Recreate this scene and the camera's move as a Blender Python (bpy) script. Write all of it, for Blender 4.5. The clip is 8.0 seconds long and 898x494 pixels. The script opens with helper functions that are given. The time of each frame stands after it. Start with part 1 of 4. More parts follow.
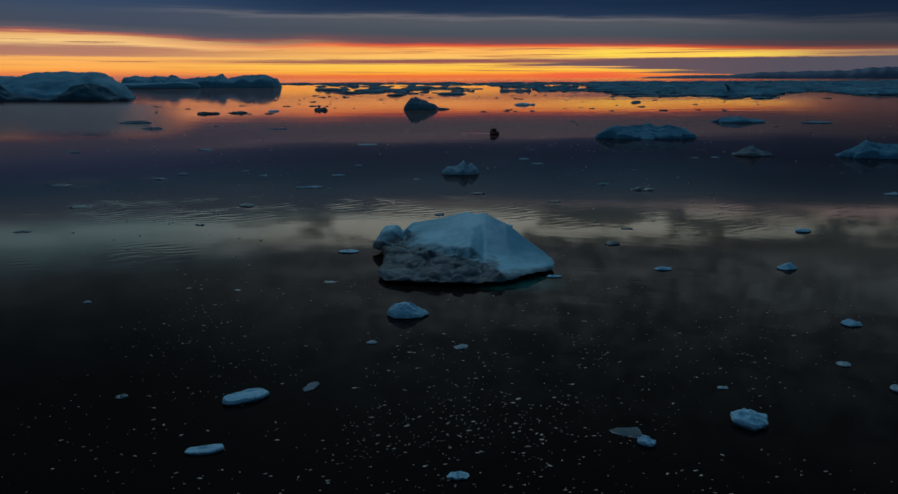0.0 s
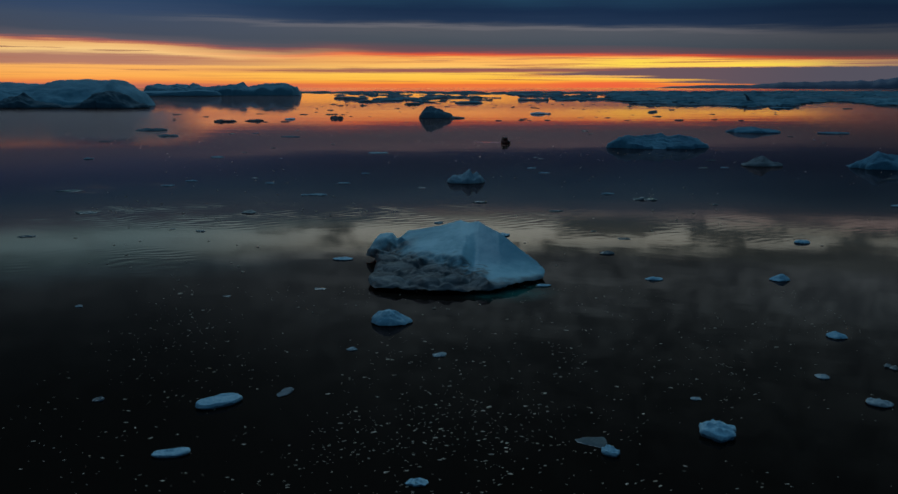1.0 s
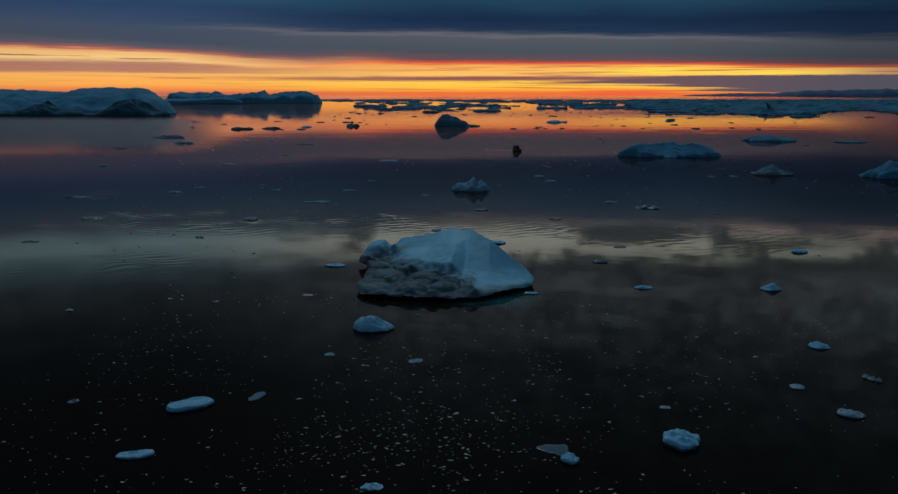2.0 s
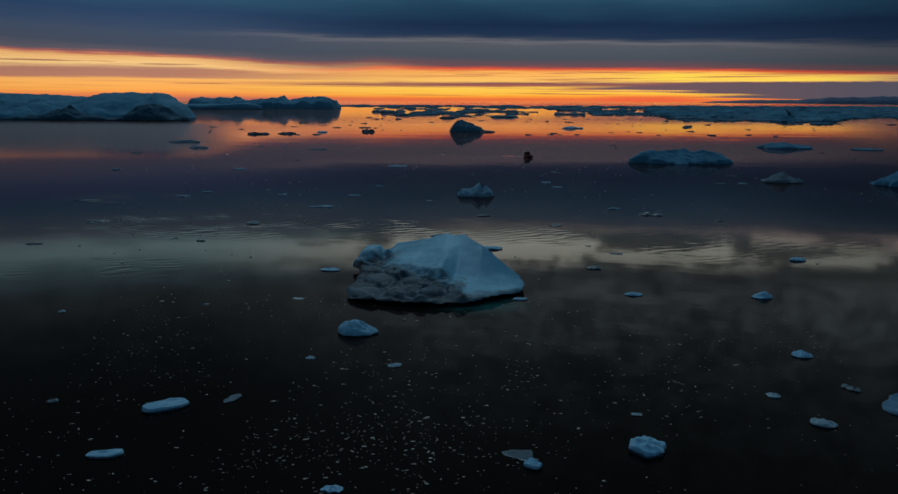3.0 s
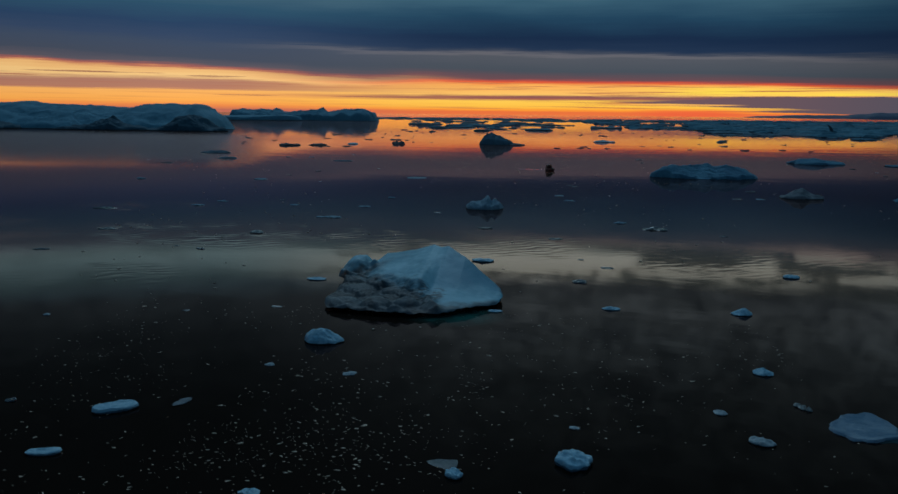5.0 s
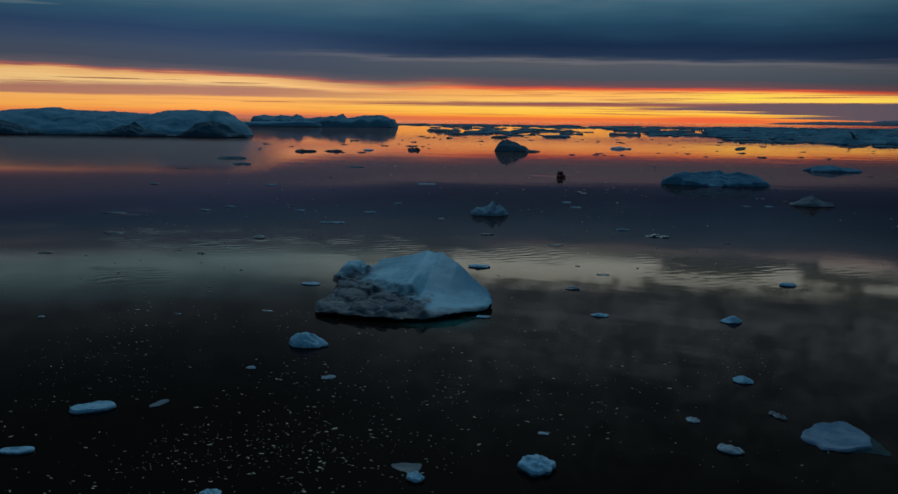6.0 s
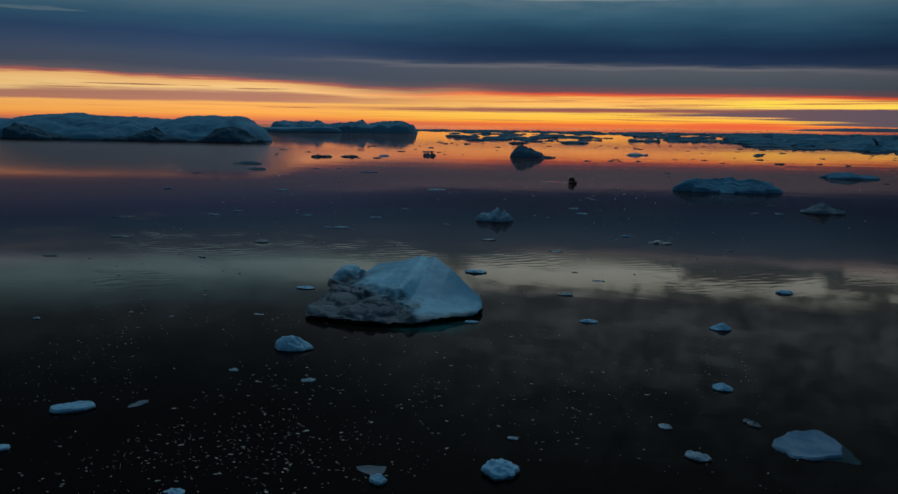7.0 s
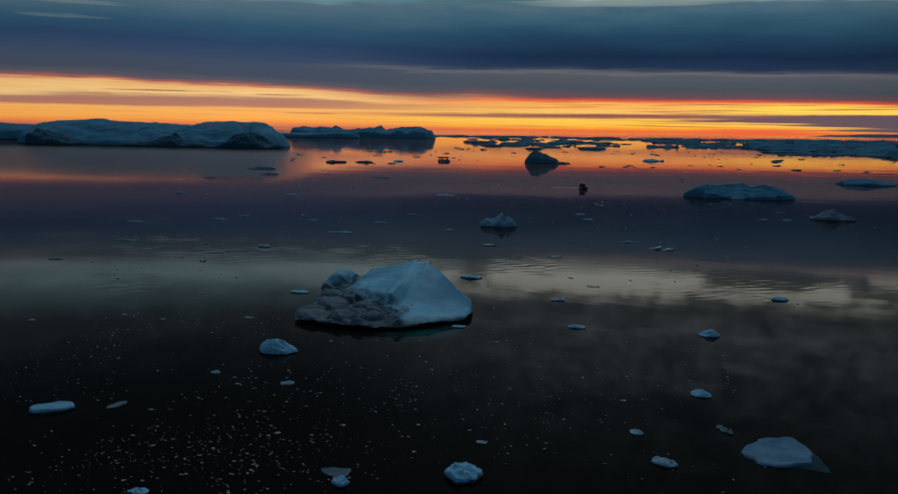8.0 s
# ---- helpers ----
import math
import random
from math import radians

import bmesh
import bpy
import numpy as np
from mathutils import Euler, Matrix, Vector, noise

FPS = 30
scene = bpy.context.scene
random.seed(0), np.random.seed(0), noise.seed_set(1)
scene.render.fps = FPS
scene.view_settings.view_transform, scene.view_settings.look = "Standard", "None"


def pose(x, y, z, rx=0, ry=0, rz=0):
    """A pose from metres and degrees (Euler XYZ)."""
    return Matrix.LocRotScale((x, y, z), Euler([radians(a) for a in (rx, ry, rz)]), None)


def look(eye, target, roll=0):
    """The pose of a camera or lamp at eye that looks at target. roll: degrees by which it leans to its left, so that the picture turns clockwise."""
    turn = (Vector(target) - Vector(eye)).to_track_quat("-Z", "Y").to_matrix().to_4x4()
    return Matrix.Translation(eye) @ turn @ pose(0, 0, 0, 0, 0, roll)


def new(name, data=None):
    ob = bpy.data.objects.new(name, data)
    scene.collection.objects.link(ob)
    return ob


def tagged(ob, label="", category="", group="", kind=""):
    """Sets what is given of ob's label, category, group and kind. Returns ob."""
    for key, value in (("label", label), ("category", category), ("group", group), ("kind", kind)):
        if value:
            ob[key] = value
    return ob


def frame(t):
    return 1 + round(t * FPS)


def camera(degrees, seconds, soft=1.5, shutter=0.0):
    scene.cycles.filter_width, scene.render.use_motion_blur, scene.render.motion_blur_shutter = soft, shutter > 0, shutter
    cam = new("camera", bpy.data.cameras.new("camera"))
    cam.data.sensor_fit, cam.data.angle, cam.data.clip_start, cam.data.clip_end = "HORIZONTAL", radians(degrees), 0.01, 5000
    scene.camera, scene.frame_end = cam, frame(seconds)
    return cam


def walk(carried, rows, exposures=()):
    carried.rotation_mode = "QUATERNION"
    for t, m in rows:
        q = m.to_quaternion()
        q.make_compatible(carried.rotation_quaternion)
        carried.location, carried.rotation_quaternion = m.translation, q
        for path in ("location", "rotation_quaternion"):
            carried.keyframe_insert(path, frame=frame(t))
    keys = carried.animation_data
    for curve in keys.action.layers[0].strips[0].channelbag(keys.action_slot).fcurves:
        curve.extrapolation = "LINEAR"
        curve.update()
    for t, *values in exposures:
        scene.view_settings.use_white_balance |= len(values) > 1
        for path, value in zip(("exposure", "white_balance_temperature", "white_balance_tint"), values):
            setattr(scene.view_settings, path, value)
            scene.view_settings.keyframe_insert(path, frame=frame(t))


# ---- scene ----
cam = camera(60.7, 8.0)
PATH = [
    (0, (-7.624, 0.161, 18.972), (-7.646, 2.113, 18.536), -0.2),
    (0.5, (-6.141, 0.004, 19.004), (-6.188, 1.958, 18.58), -0.1),
    (1, (-4.809, -0.077, 19.005), (-4.88, 1.878, 18.591), -0.0),
    (1.5, (-3.202, -0.151, 19.001), (-3.3, 1.805, 18.598), 0.0),
    (3, (1.2, -0.331, 19.056), (1.027, 1.625, 18.676), 0.2),
    (3.5, (2.705, -0.334, 19.067), (2.506, 1.621, 18.695), 0.3),
    (4, (4.228, -0.335, 19.091), (4.004, 1.619, 18.726), 0.4),
    (4.5, (5.72, -0.29, 19.088), (5.472, 1.662, 18.731), 0.5),
    (6, (10.321, -0.106, 19.126), (9.996, 1.839, 18.793), 0.6),
    (6.5, (11.834, -0.031, 19.126), (11.483, 1.911, 18.8), 0.6),
    (7, (13.377, 0.065, 19.172), (13.0, 2.003, 18.853), 0.7),
    (7.5, (14.85, 0.22, 19.15), (14.45, 2.155, 18.837), 0.7),
    (8, (16.445, 0.394, 19.175), (16.018, 2.324, 18.87), 0.7),
]
walk(cam, [(t, look(eye, target, roll)) for t, eye, target, roll in PATH])


# ---- sky and light -------------------------------------------------------
def lin(r, g, b):
    """Linear colour from display values 0 to 255."""
    return tuple(((c / 255 + 0.055) / 1.055) ** 2.4 if c > 10 else c / 255 / 12.92 for c in (r, g, b)) + (1.0,)


class Nodes:
    """Short hand for building node trees."""

    def __init__(self, tree):
        self.tree = tree
        tree.nodes.clear()

    def add(self, kind):
        return self.tree.nodes.new(kind)

    def link(self, a, b):
        self.tree.links.new(a, b)

    def put(self, socket, value):
        if isinstance(value, bpy.types.NodeSocket):
            self.link(value, socket)
        elif value is not None:
            socket.default_value = value

    def math(self, op, a, b=None, c=None):
        node = self.add("ShaderNodeMath")
        node.operation = op
        for socket, value in zip(node.inputs, (a, b, c)):
            self.put(socket, value)
        return node.outputs[0]

    def step(self, value, lo, hi, to_lo=0.0, to_hi=1.0, smooth=True):
        node = self.add("ShaderNodeMapRange")
        node.interpolation_type = "SMOOTHSTEP" if smooth else "LINEAR"
        for socket, v in zip(node.inputs, (value, lo, hi, to_lo, to_hi)):
            self.put(socket, v)
        return node.outputs[0]

    def mix(self, factor, a, b, blend="MIX"):
        node = self.add("ShaderNodeMix")
        node.data_type, node.blend_type = "RGBA", blend
        self.put(node.inputs[0], factor), self.put(node.inputs[6], a), self.put(node.inputs[7], b)
        return node.outputs[2]

    def ramp(self, value, stops):
        node = self.add("ShaderNodeValToRGB")
        ramp = node.color_ramp
        while len(ramp.elements) < len(stops):
            ramp.elements.new(0.5)
        for element, (at, colour) in zip(ramp.elements, stops):
            element.position, element.color = at, colour
        self.put(node.inputs[0], value)
        return node.outputs[0]

    def noise(self, vector, scale, detail=3.0, rough=0.5, dist=0.0):
        node = self.add("ShaderNodeTexNoise")
        self.put(node.inputs["Vector"], vector)
        node.inputs["Scale"].default_value, node.inputs["Detail"].default_value = scale, detail
        node.inputs["Roughness"].default_value, node.inputs["Distortion"].default_value = rough, dist
        return node.outputs["Fac"]

    def vec(self, x, y, z):
        node = self.add("ShaderNodeCombineXYZ")
        for socket, v in zip(node.inputs, (x, y, z)):
            self.put(socket, v)
        return node.outputs[0]


def build_sky():
    """Arctic dusk: a glowing gap along the horizon under a wide cloud deck, by azimuth and elevation in degrees."""
    world = bpy.data.worlds.new("sky")
    scene.world = world
    world.use_nodes = True
    n = Nodes(world.node_tree)
    split = n.add("ShaderNodeSeparateXYZ")
    n.link(n.add("ShaderNodeTexCoord").outputs["Generated"], split.inputs[0])
    x, y, z = split.outputs
    az = n.math("MULTIPLY", n.math("ARCTAN2", x, y), 57.2958)
    el = n.math("MULTIPLY", n.math("ARCSINE", z), 57.2958)
    # the bands lean down to the right, and waver
    flow = n.noise(n.vec(n.math("MULTIPLY", az, 0.10), n.math("MULTIPLY", el, 0.5), 0.0), 1.0, 3.0)
    wisps = n.noise(n.vec(n.math("MULTIPLY", az, 0.16), n.math("MULTIPLY", el, 5.0), 3.0), 1.0, 4.0, 0.6)
    lean = n.math("MULTIPLY", n.math("MULTIPLY", az, 0.018), n.step(el, 1.5, 3.2))
    lean = n.math("MULTIPLY", lean, n.step(el, 4.0, 9.0, 1.0, 0.4))
    lean = n.math("ADD", lean, n.math("MULTIPLY", n.step(az, 8.0, 30.0, 0.0, 0.5), n.math("MULTIPLY", n.step(el, 1.2, 1.7), n.step(el, 4.5, 2.6))))
    shift = n.math("MULTIPLY", n.math("SUBTRACT", flow, 0.5), n.step(el, 0.8, 9.0, 0.12, 2.2))
    band = n.math("ADD", n.math("ADD", el, lean), shift)
    # the high opening sinks to either side
    bow = n.math("ADD", n.math("MULTIPLY", n.math("POWER", n.math("MAXIMUM", n.math("SUBTRACT", az, 2.0), 0.0), 2.0), 0.0025), n.math("MULTIPLY", n.math("POWER", n.math("MAXIMUM", n.math("SUBTRACT", -6.0, az), 0.0), 2.0), 0.0010))
    bow = n.math("MINIMUM", n.math("MULTIPLY", bow, n.step(el, 6.5, 9.0)), 1.6)
    band = n.math("ADD", band, bow)
    band = n.math("ADD", band, n.math("MULTIPLY", n.math("SUBTRACT", wisps, 0.5), n.step(el, 0.3, 4.0, 0.10, 0.5)))
    fine_wisps = n.noise(n.vec(n.math("MULTIPLY", az, 0.30), n.math("MULTIPLY", el, 15.0), 5.0), 1.0, 3.0, 0.6)
    band = n.math("ADD", band, n.math("MULTIPLY", n.math("SUBTRACT", fine_wisps, 0.5), n.step(el, 0.2, 2.5, 0.22, 0.24)))
    sag = n.math("ADD", n.step(n.math("ABSOLUTE", n.math("ADD", az, 15.5)), 1.0, 7.0, 0.20, 0.0), n.step(az, -35.0, -43.0, 0.0, 0.18))
    band = n.math("ADD", band, n.math("MULTIPLY", sag, n.math("MULTIPLY", n.step(el, 1.2, 1.9), n.step(el, 4.6, 3.4))))
    pos = n.math("DIVIDE", band, 20.0)
    left = [(0.0, lin(190, 108, 88)), (0.25, lin(240, 138, 74)), (0.60, lin(254, 174, 83)), (1.26, lin(252, 182, 99)), (1.36, lin(184, 126, 102)), (1.85, lin(176, 124, 104)),
            (2.02, lin(248, 204, 135)), (2.32, lin(238, 182, 116)), (2.45, lin(180, 98, 86)), (2.62, lin(94, 88, 97)), (3.1, lin(69, 77, 93)),
            (3.95, lin(64, 77, 98)), (4.5, lin(54, 72, 100)), (5.4, lin(43, 67, 98)), (6.6, lin(47, 82, 106)), (7.8, lin(68, 98, 116)),
            (8.6, lin(82, 106, 120)), (9.2, lin(116, 151, 160)), (9.7, lin(156, 192, 198)), (10.8, lin(134, 168, 175)), (11.6, lin(94, 124, 132)), (13.4, lin(68, 80, 84)), (16.0, lin(48, 58, 62)), (20.0, lin(32, 40, 43))]
    right = [(0.0, lin(234, 116, 62)), (0.12, lin(254, 152, 52)), (0.36, lin(255, 194, 72)), (0.82, lin(255, 204, 84)), (0.90, lin(160, 96, 82)), (1.12, lin(132, 86, 86)),
             (1.22, lin(254, 198, 104)), (1.92, lin(252, 176, 88)), (2.12, lin(226, 84, 56)), (2.30, lin(108, 76, 82)), (2.9, lin(72, 80, 90)),
             (3.9, lin(84, 88, 97)), (4.4, lin(34, 52, 78)), (5.2, lin(25, 44, 71)), (6.6, lin(35, 68, 92)), (7.8, lin(56, 92, 112)),
             (8.9, lin(78, 106, 122)), (9.5, lin(170, 184, 178)), (10.1, lin(238, 247, 234)), (11.0, lin(228, 236, 222)), (11.7, lin(196, 206, 196)), (12.2, lin(86, 96, 98)), (14.2, lin(110, 123, 125)), (16.0, lin(104, 119, 122)), (20.0, lin(78, 92, 95))]
    stops = lambda rows: [(max(e, 0.0) / 20.0, c) for e, c in rows]
    sky = n.mix(n.step(az, -26.0, -4.0), n.ramp(pos, stops(left)), n.ramp(pos, stops(right)))
    # thin lit rim on top of the grey bank
    rim = n.math("MULTIPLY", n.step(n.math("ABSOLUTE", n.math("SUBTRACT", band, 4.0)), 0.0, 0.22, 1.0, 0.0), n.math("MULTIPLY", n.step(az, -26.0, -12.0), n.step(az, 26.0, 14.0)))
    sky = n.mix(n.math("MULTIPLY", rim, 0.28), sky, lin(136, 130, 134))
    # the brightest gap towards the hidden sun
    glow = n.math("MULTIPLY", n.step(n.math("ABSOLUTE", n.math("SUBTRACT", az, 16.0)), 3.0, 14.0, 1.0, 0.0), n.math("MULTIPLY", n.step(band, 1.18, 1.3), n.step(band, 1.75, 2.0, 1.0, 0.0)))
    sky = n.mix(n.math("MULTIPLY", glow, n.step(wisps, 0.3, 0.65, 0.35, 1.0)), sky, lin(255, 222, 80))
    # orange streaks in the gap
    streak = n.noise(n.vec(n.math("MULTIPLY", az, 0.09), n.math("MULTIPLY", el, 9.0), 7.0), 1.0, 3.0, 0.55)
    sky = n.mix(n.math("MULTIPLY", n.math("MULTIPLY", n.step(streak, 0.52, 0.64, 0.0, 0.75), n.step(az, -14.0, 4.0, 0.3, 1.0)), n.math("MULTIPLY", n.step(el, 0.02, 0.2), n.step(band, 1.9, 2.1, 1.0, 0.0))), sky, lin(176, 92, 74))
    # thin dark lenses of cloud in the paler part of the gap
    lens = n.noise(n.vec(n.math("MULTIPLY", az, 0.13), n.math("MULTIPLY", el, 6.5), 21.0), 1.0, 2.0, 0.5)
    sky = n.mix(n.math("MULTIPLY", n.step(lens, 0.63, 0.70, 0.0, 0.8), n.math("MULTIPLY", n.step(band, 1.55, 1.75), n.step(band, 2.2, 2.1))), sky, lin(168, 100, 82))
    # long dark slivers of cloud: bearing of the middle, height, half length, half thickness
    for mid, tall, long, thin in ((-33.2, 2.37, 3.6, 0.055), (-24.5, 2.26, 2.2, 0.045), (-22.6, 0.99, 2.6, 0.03), (-12.4, 0.97, 4.6, 0.045)):
        across = n.math("ABSOLUTE", n.math("DIVIDE", n.math("SUBTRACT", az, mid), long))
        level = n.math("ADD", tall, n.math("MULTIPLY", n.math("SUBTRACT", fine_wisps, 0.5), 0.08))
        upright = n.math("ABSOLUTE", n.math("DIVIDE", n.math("SUBTRACT", el, level), thin))
        sliver = n.step(n.math("ADD", n.math("POWER", across, 2.0), upright), 1.15, 0.65, 0.0, 0.8)
        sky = n.mix(sliver, sky, lin(150, 96, 80))
    # the low bank of cloud over the far coast, with a scalloped top
    bank = n.math("ADD", n.math("ADD", az, n.math("MULTIPLY", n.math("ABSOLUTE", n.math("SUBTRACT", el, 0.80)), -16.0)), n.math("MULTIPLY", streak, 16.0))
    puffs = n.noise(n.vec(n.math("MULTIPLY", az, 0.75), 0.0, 2.0), 1.0, 3.0, 0.6)
    edge = n.math("ADD", el, n.math("MULTIPLY", n.math("SUBTRACT", puffs, 0.5), 0.22))
    low = n.math("MULTIPLY", n.step(bank, 12.0, 16.0), n.step(edge, 1.13, 1.19, 1.0, 0.0))
    sky = n.mix(low, sky, n.mix(n.step(az, 8.0, 26.0), lin(112, 86, 92), lin(84, 80, 92)))
    gleam = n.math("MULTIPLY", n.step(n.math("ABSOLUTE", n.math("SUBTRACT", el, n.math("ADD", 0.56, n.math("MULTIPLY", streak, 0.06)))), 0.015, 0.06, 1.0, 0.0), n.math("MULTIPLY", n.step(az, 13.2, 11.0), n.step(az, 2.0, 6.0)))
    sky = n.mix(gleam, sky, lin(255, 186, 92))
    flush = n.math("MULTIPLY", n.step(n.math("ABSOLUTE", n.math("SUBTRACT", az, 9.0)), 1.0, 5.0, 1.0, 0.0), n.step(el, 0.34, 0.10))
    sky = n.mix(n.math("MULTIPLY", flush, 0.8), sky, lin(238, 98, 62))
    fade = n.math("MULTIPLY", n.step(az, 17.0, 31.0), n.math("MULTIPLY", n.step(band, 1.1, 1.25), n.step(band, 2.4, 2.1)))
    sky = n.mix(n.math("MULTIPLY", fade, 0.75), sky, lin(150, 112, 98))
    right_low = n.math("MULTIPLY", n.step(az, 20.0, 32.0), n.step(el, 2.4, 0.8))
    sky = n.mix(n.math("MULTIPLY", right_low, 0.7), sky, lin(84, 84, 96))
    # broken cloud in the pale part of the sky
    clots = n.noise(n.vec(n.math("MULTIPLY", az, 0.26), n.math("MULTIPLY", el, 1.35), 11.0), 1.0, 6.0, 0.62)
    fold = n.noise(n.vec(n.math("MULTIPLY", az, 0.42), n.math("MULTIPLY", el, 1.1), 17.0), 1.0, 4.0, 0.6)
    open_part = n.math("MULTIPLY", n.step(el, 7.6, 9.0), n.step(n.math("ADD", el, bow), 12.4, 11.4, 0.62, 1.0))
    thick = n.math("ADD", n.math("ADD", clots, n.step(az, -8.0, -22.0, 0.0, -0.07)), n.step(az, 0.0, 12.0, 0.0, 0.03))
    curd = n.noise(n.vec(n.math("MULTIPLY", az, 0.95), n.math("MULTIPLY", el, 1.3), 23.0), 1.0, 4.0, 0.6)
    thick = n.math("ADD", thick, n.math("MULTIPLY", n.math("SUBTRACT", curd, 0.5), n.step(az, -12.0, 2.0, 0.05, 0.30)))
    warp_az = n.math("ADD", az, n.math("MULTIPLY", n.math("SUBTRACT", fold, 0.5), 5.0))
    warp_el = n.math("ADD", n.math("ADD", el, bow), n.math("MULTIPLY", n.math("SUBTRACT", clots, 0.5), 0.9))
    # lumps of cloud (+) and rents (-): bearing, height, half width, half height, weight
    for mid, tall, wide, deep, weight in ((10.5, 9.7, 4.2, 0.8, 0.20), (18.5, 10.55, 3.2, 0.4, 0.18), (-1.5, 10.25, 7.5, 1.15, -0.20),
                                          (11.5, 10.95, 6.2, 0.40, -0.18), (18.7, 9.6, 2.4, 0.5, -0.20), (22.5, 11.3, 2.8, 0.36, -0.18), (19.0, 13.1, 6.0, 0.6, -0.10), (27.0, 14.6, 7.0, 2.2, -0.20), (14.0, 9.0, 9.0, 0.35, -0.10)):
        off = n.math("ADD", n.math("POWER", n.math("DIVIDE", n.math("SUBTRACT", warp_az, mid), wide), 2.0), n.math("POWER", n.math("DIVIDE", n.math("SUBTRACT", warp_el, tall), deep), 2.0))
        thick = n.math("ADD", thick, n.step(off, 1.35, 0.55, 0.0, weight))
    sky = n.mix(n.math("MULTIPLY", n.math("MULTIPLY", open_part, n.step(az, -22.0, -9.0, 0.30, 1.0)), n.step(thick, 0.41, 0.59, 0.0, 0.92)), sky, n.mix(n.step(el, 8.6, 10.2), lin(84, 108, 122), lin(66, 76, 78)))
    # pale streaks under the edge of the opening
    for mid, tall, long, thin, weight in ((1.5, 8.95, 10.5, 0.42, 0.5), (-39.5, 7.85, 5.0, 0.14, 0.20), (-38.5, 6.95, 3.0, 0.10, 0.14), (15.0, 8.75, 5.0, 0.14, 0.3)):
        across = n.math("ABSOLUTE", n.math("DIVIDE", n.math("SUBTRACT", az, mid), long))
        upright = n.math("ABSOLUTE", n.math("DIVIDE", n.math("SUBTRACT", n.math("ADD", el, n.math("MULTIPLY", n.math("SUBTRACT", wisps, 0.5), 0.6)), tall), thin))
        sky = n.mix(n.step(n.math("ADD", n.math("POWER", across, 2.0), upright), 1.25, 0.4, 0.0, weight), sky, lin(164, 170, 162))
    # cooler tint of the high sky, balancing the water's reddish mirror colour
    sky = n.mix(n.step(el, 8.5, 9.4), sky, (0.80, 1.06, 0.99, 1), "MULTIPLY")
    sky = n.mix(n.step(el, 11.2, 12.2), sky, (0.98, 0.97, 1.09, 1), "MULTIPLY")
    # uneven thickness of the deck above the opening
    mottle = n.noise(n.vec(n.math("MULTIPLY", az, 0.34), n.math("MULTIPLY", el, 0.55), 31.0), 1.0, 4.0, 0.6, 0.6)
    uneven = n.math("MULTIPLY", n.step(el, 10.8, 12.4), n.step(az, -16.0, 4.0, 0.45, 1.0))
    sky = n.mix(uneven, sky, n.mix(n.step(mottle, 0.34, 0.68), (0.72, 0.74, 0.74, 1), (1.62, 1.62, 1.52, 1)), "MULTIPLY")
    # dimmer to either side of the glow
    side = n.math("MULTIPLY", n.step(az, 8.0, 28.0, 1.0, 0.60), n.step(az, -24.0, -42.0, 1.0, 0.88))
    side = n.math("MAXIMUM", side, n.math("MULTIPLY", n.step(band, 2.2, 1.9), n.step(az, -27.0, -44.0, 1.0, 0.69)))
    side = n.math("MULTIPLY", n.math("MAXIMUM", side, n.step(el, 8.9, 9.8, 0.0, 0.92)), n.step(el, 9.3, 10.0, 1.0, 1.38))
    grade = n.add("ShaderNodeVectorMath")
    grade.operation = "SCALE"
    n.link(sky, grade.inputs[0]), n.link(side, grade.inputs["Scale"])
    sky = grade.outputs[0]
    # the dome: dark deck ahead, clearer blue overhead and behind
    dome_noise = n.noise(n.vec(n.math("MULTIPLY", x, 1.0), n.math("MULTIPLY", y, 1.0), n.math("MULTIPLY", z, 2.0)), 2.4, 4.0, 0.55)
    dome = n.mix(n.step(n.math("SUBTRACT", z, n.math("MULTIPLY", y, 0.22)), 0.40, 1.0), LOW_DOME, HIGH_DOME)
    dome = n.mix(n.step(dome_noise, 0.40, 0.7, 0.0, 0.4), dome, LOW_DOME)
    ahead = n.math("MULTIPLY", n.step(y, 0.1, 0.5), n.step(el, 62.0, 38.0))
    dome = n.mix(ahead, dome, DARK_DECK)
    up = n.math("MAXIMUM", n.step(el, 16.0, 34.0), n.step(y, 0.45, 0.1))
    sky = n.mix(up, sky, dome)
    background = n.add("ShaderNodeBackground")
    n.link(sky, background.inputs[0])
    background.inputs[1].default_value = 1.0
    n.link(background.outputs[0], n.add("ShaderNodeOutputWorld").inputs[0])


LOW_DOME, HIGH_DOME, DARK_DECK = lin(42, 62, 78), lin(72, 106, 126), lin(41, 50, 53)
build_sky()
# the thinnest part of the high overcast, overhead and a little ahead
high = new("high_overcast", bpy.data.lights.new("high_overcast", "SUN"))
high.data.energy, high.data.angle, high.data.color = 0.60, radians(30), (0.53, 0.81, 1.0)
high.matrix_world = look((-12, 48, 54), (0, 0, 0))



# ---- materials -------------------------------------------------------------
def material(name):
    m = bpy.data.materials.new(name)
    m.use_nodes = True
    n = Nodes(m.node_tree)
    shader = n.add("ShaderNodeBsdfPrincipled")
    n.link(shader.outputs[0], n.add("ShaderNodeOutputMaterial").inputs[0])
    return m, n, shader


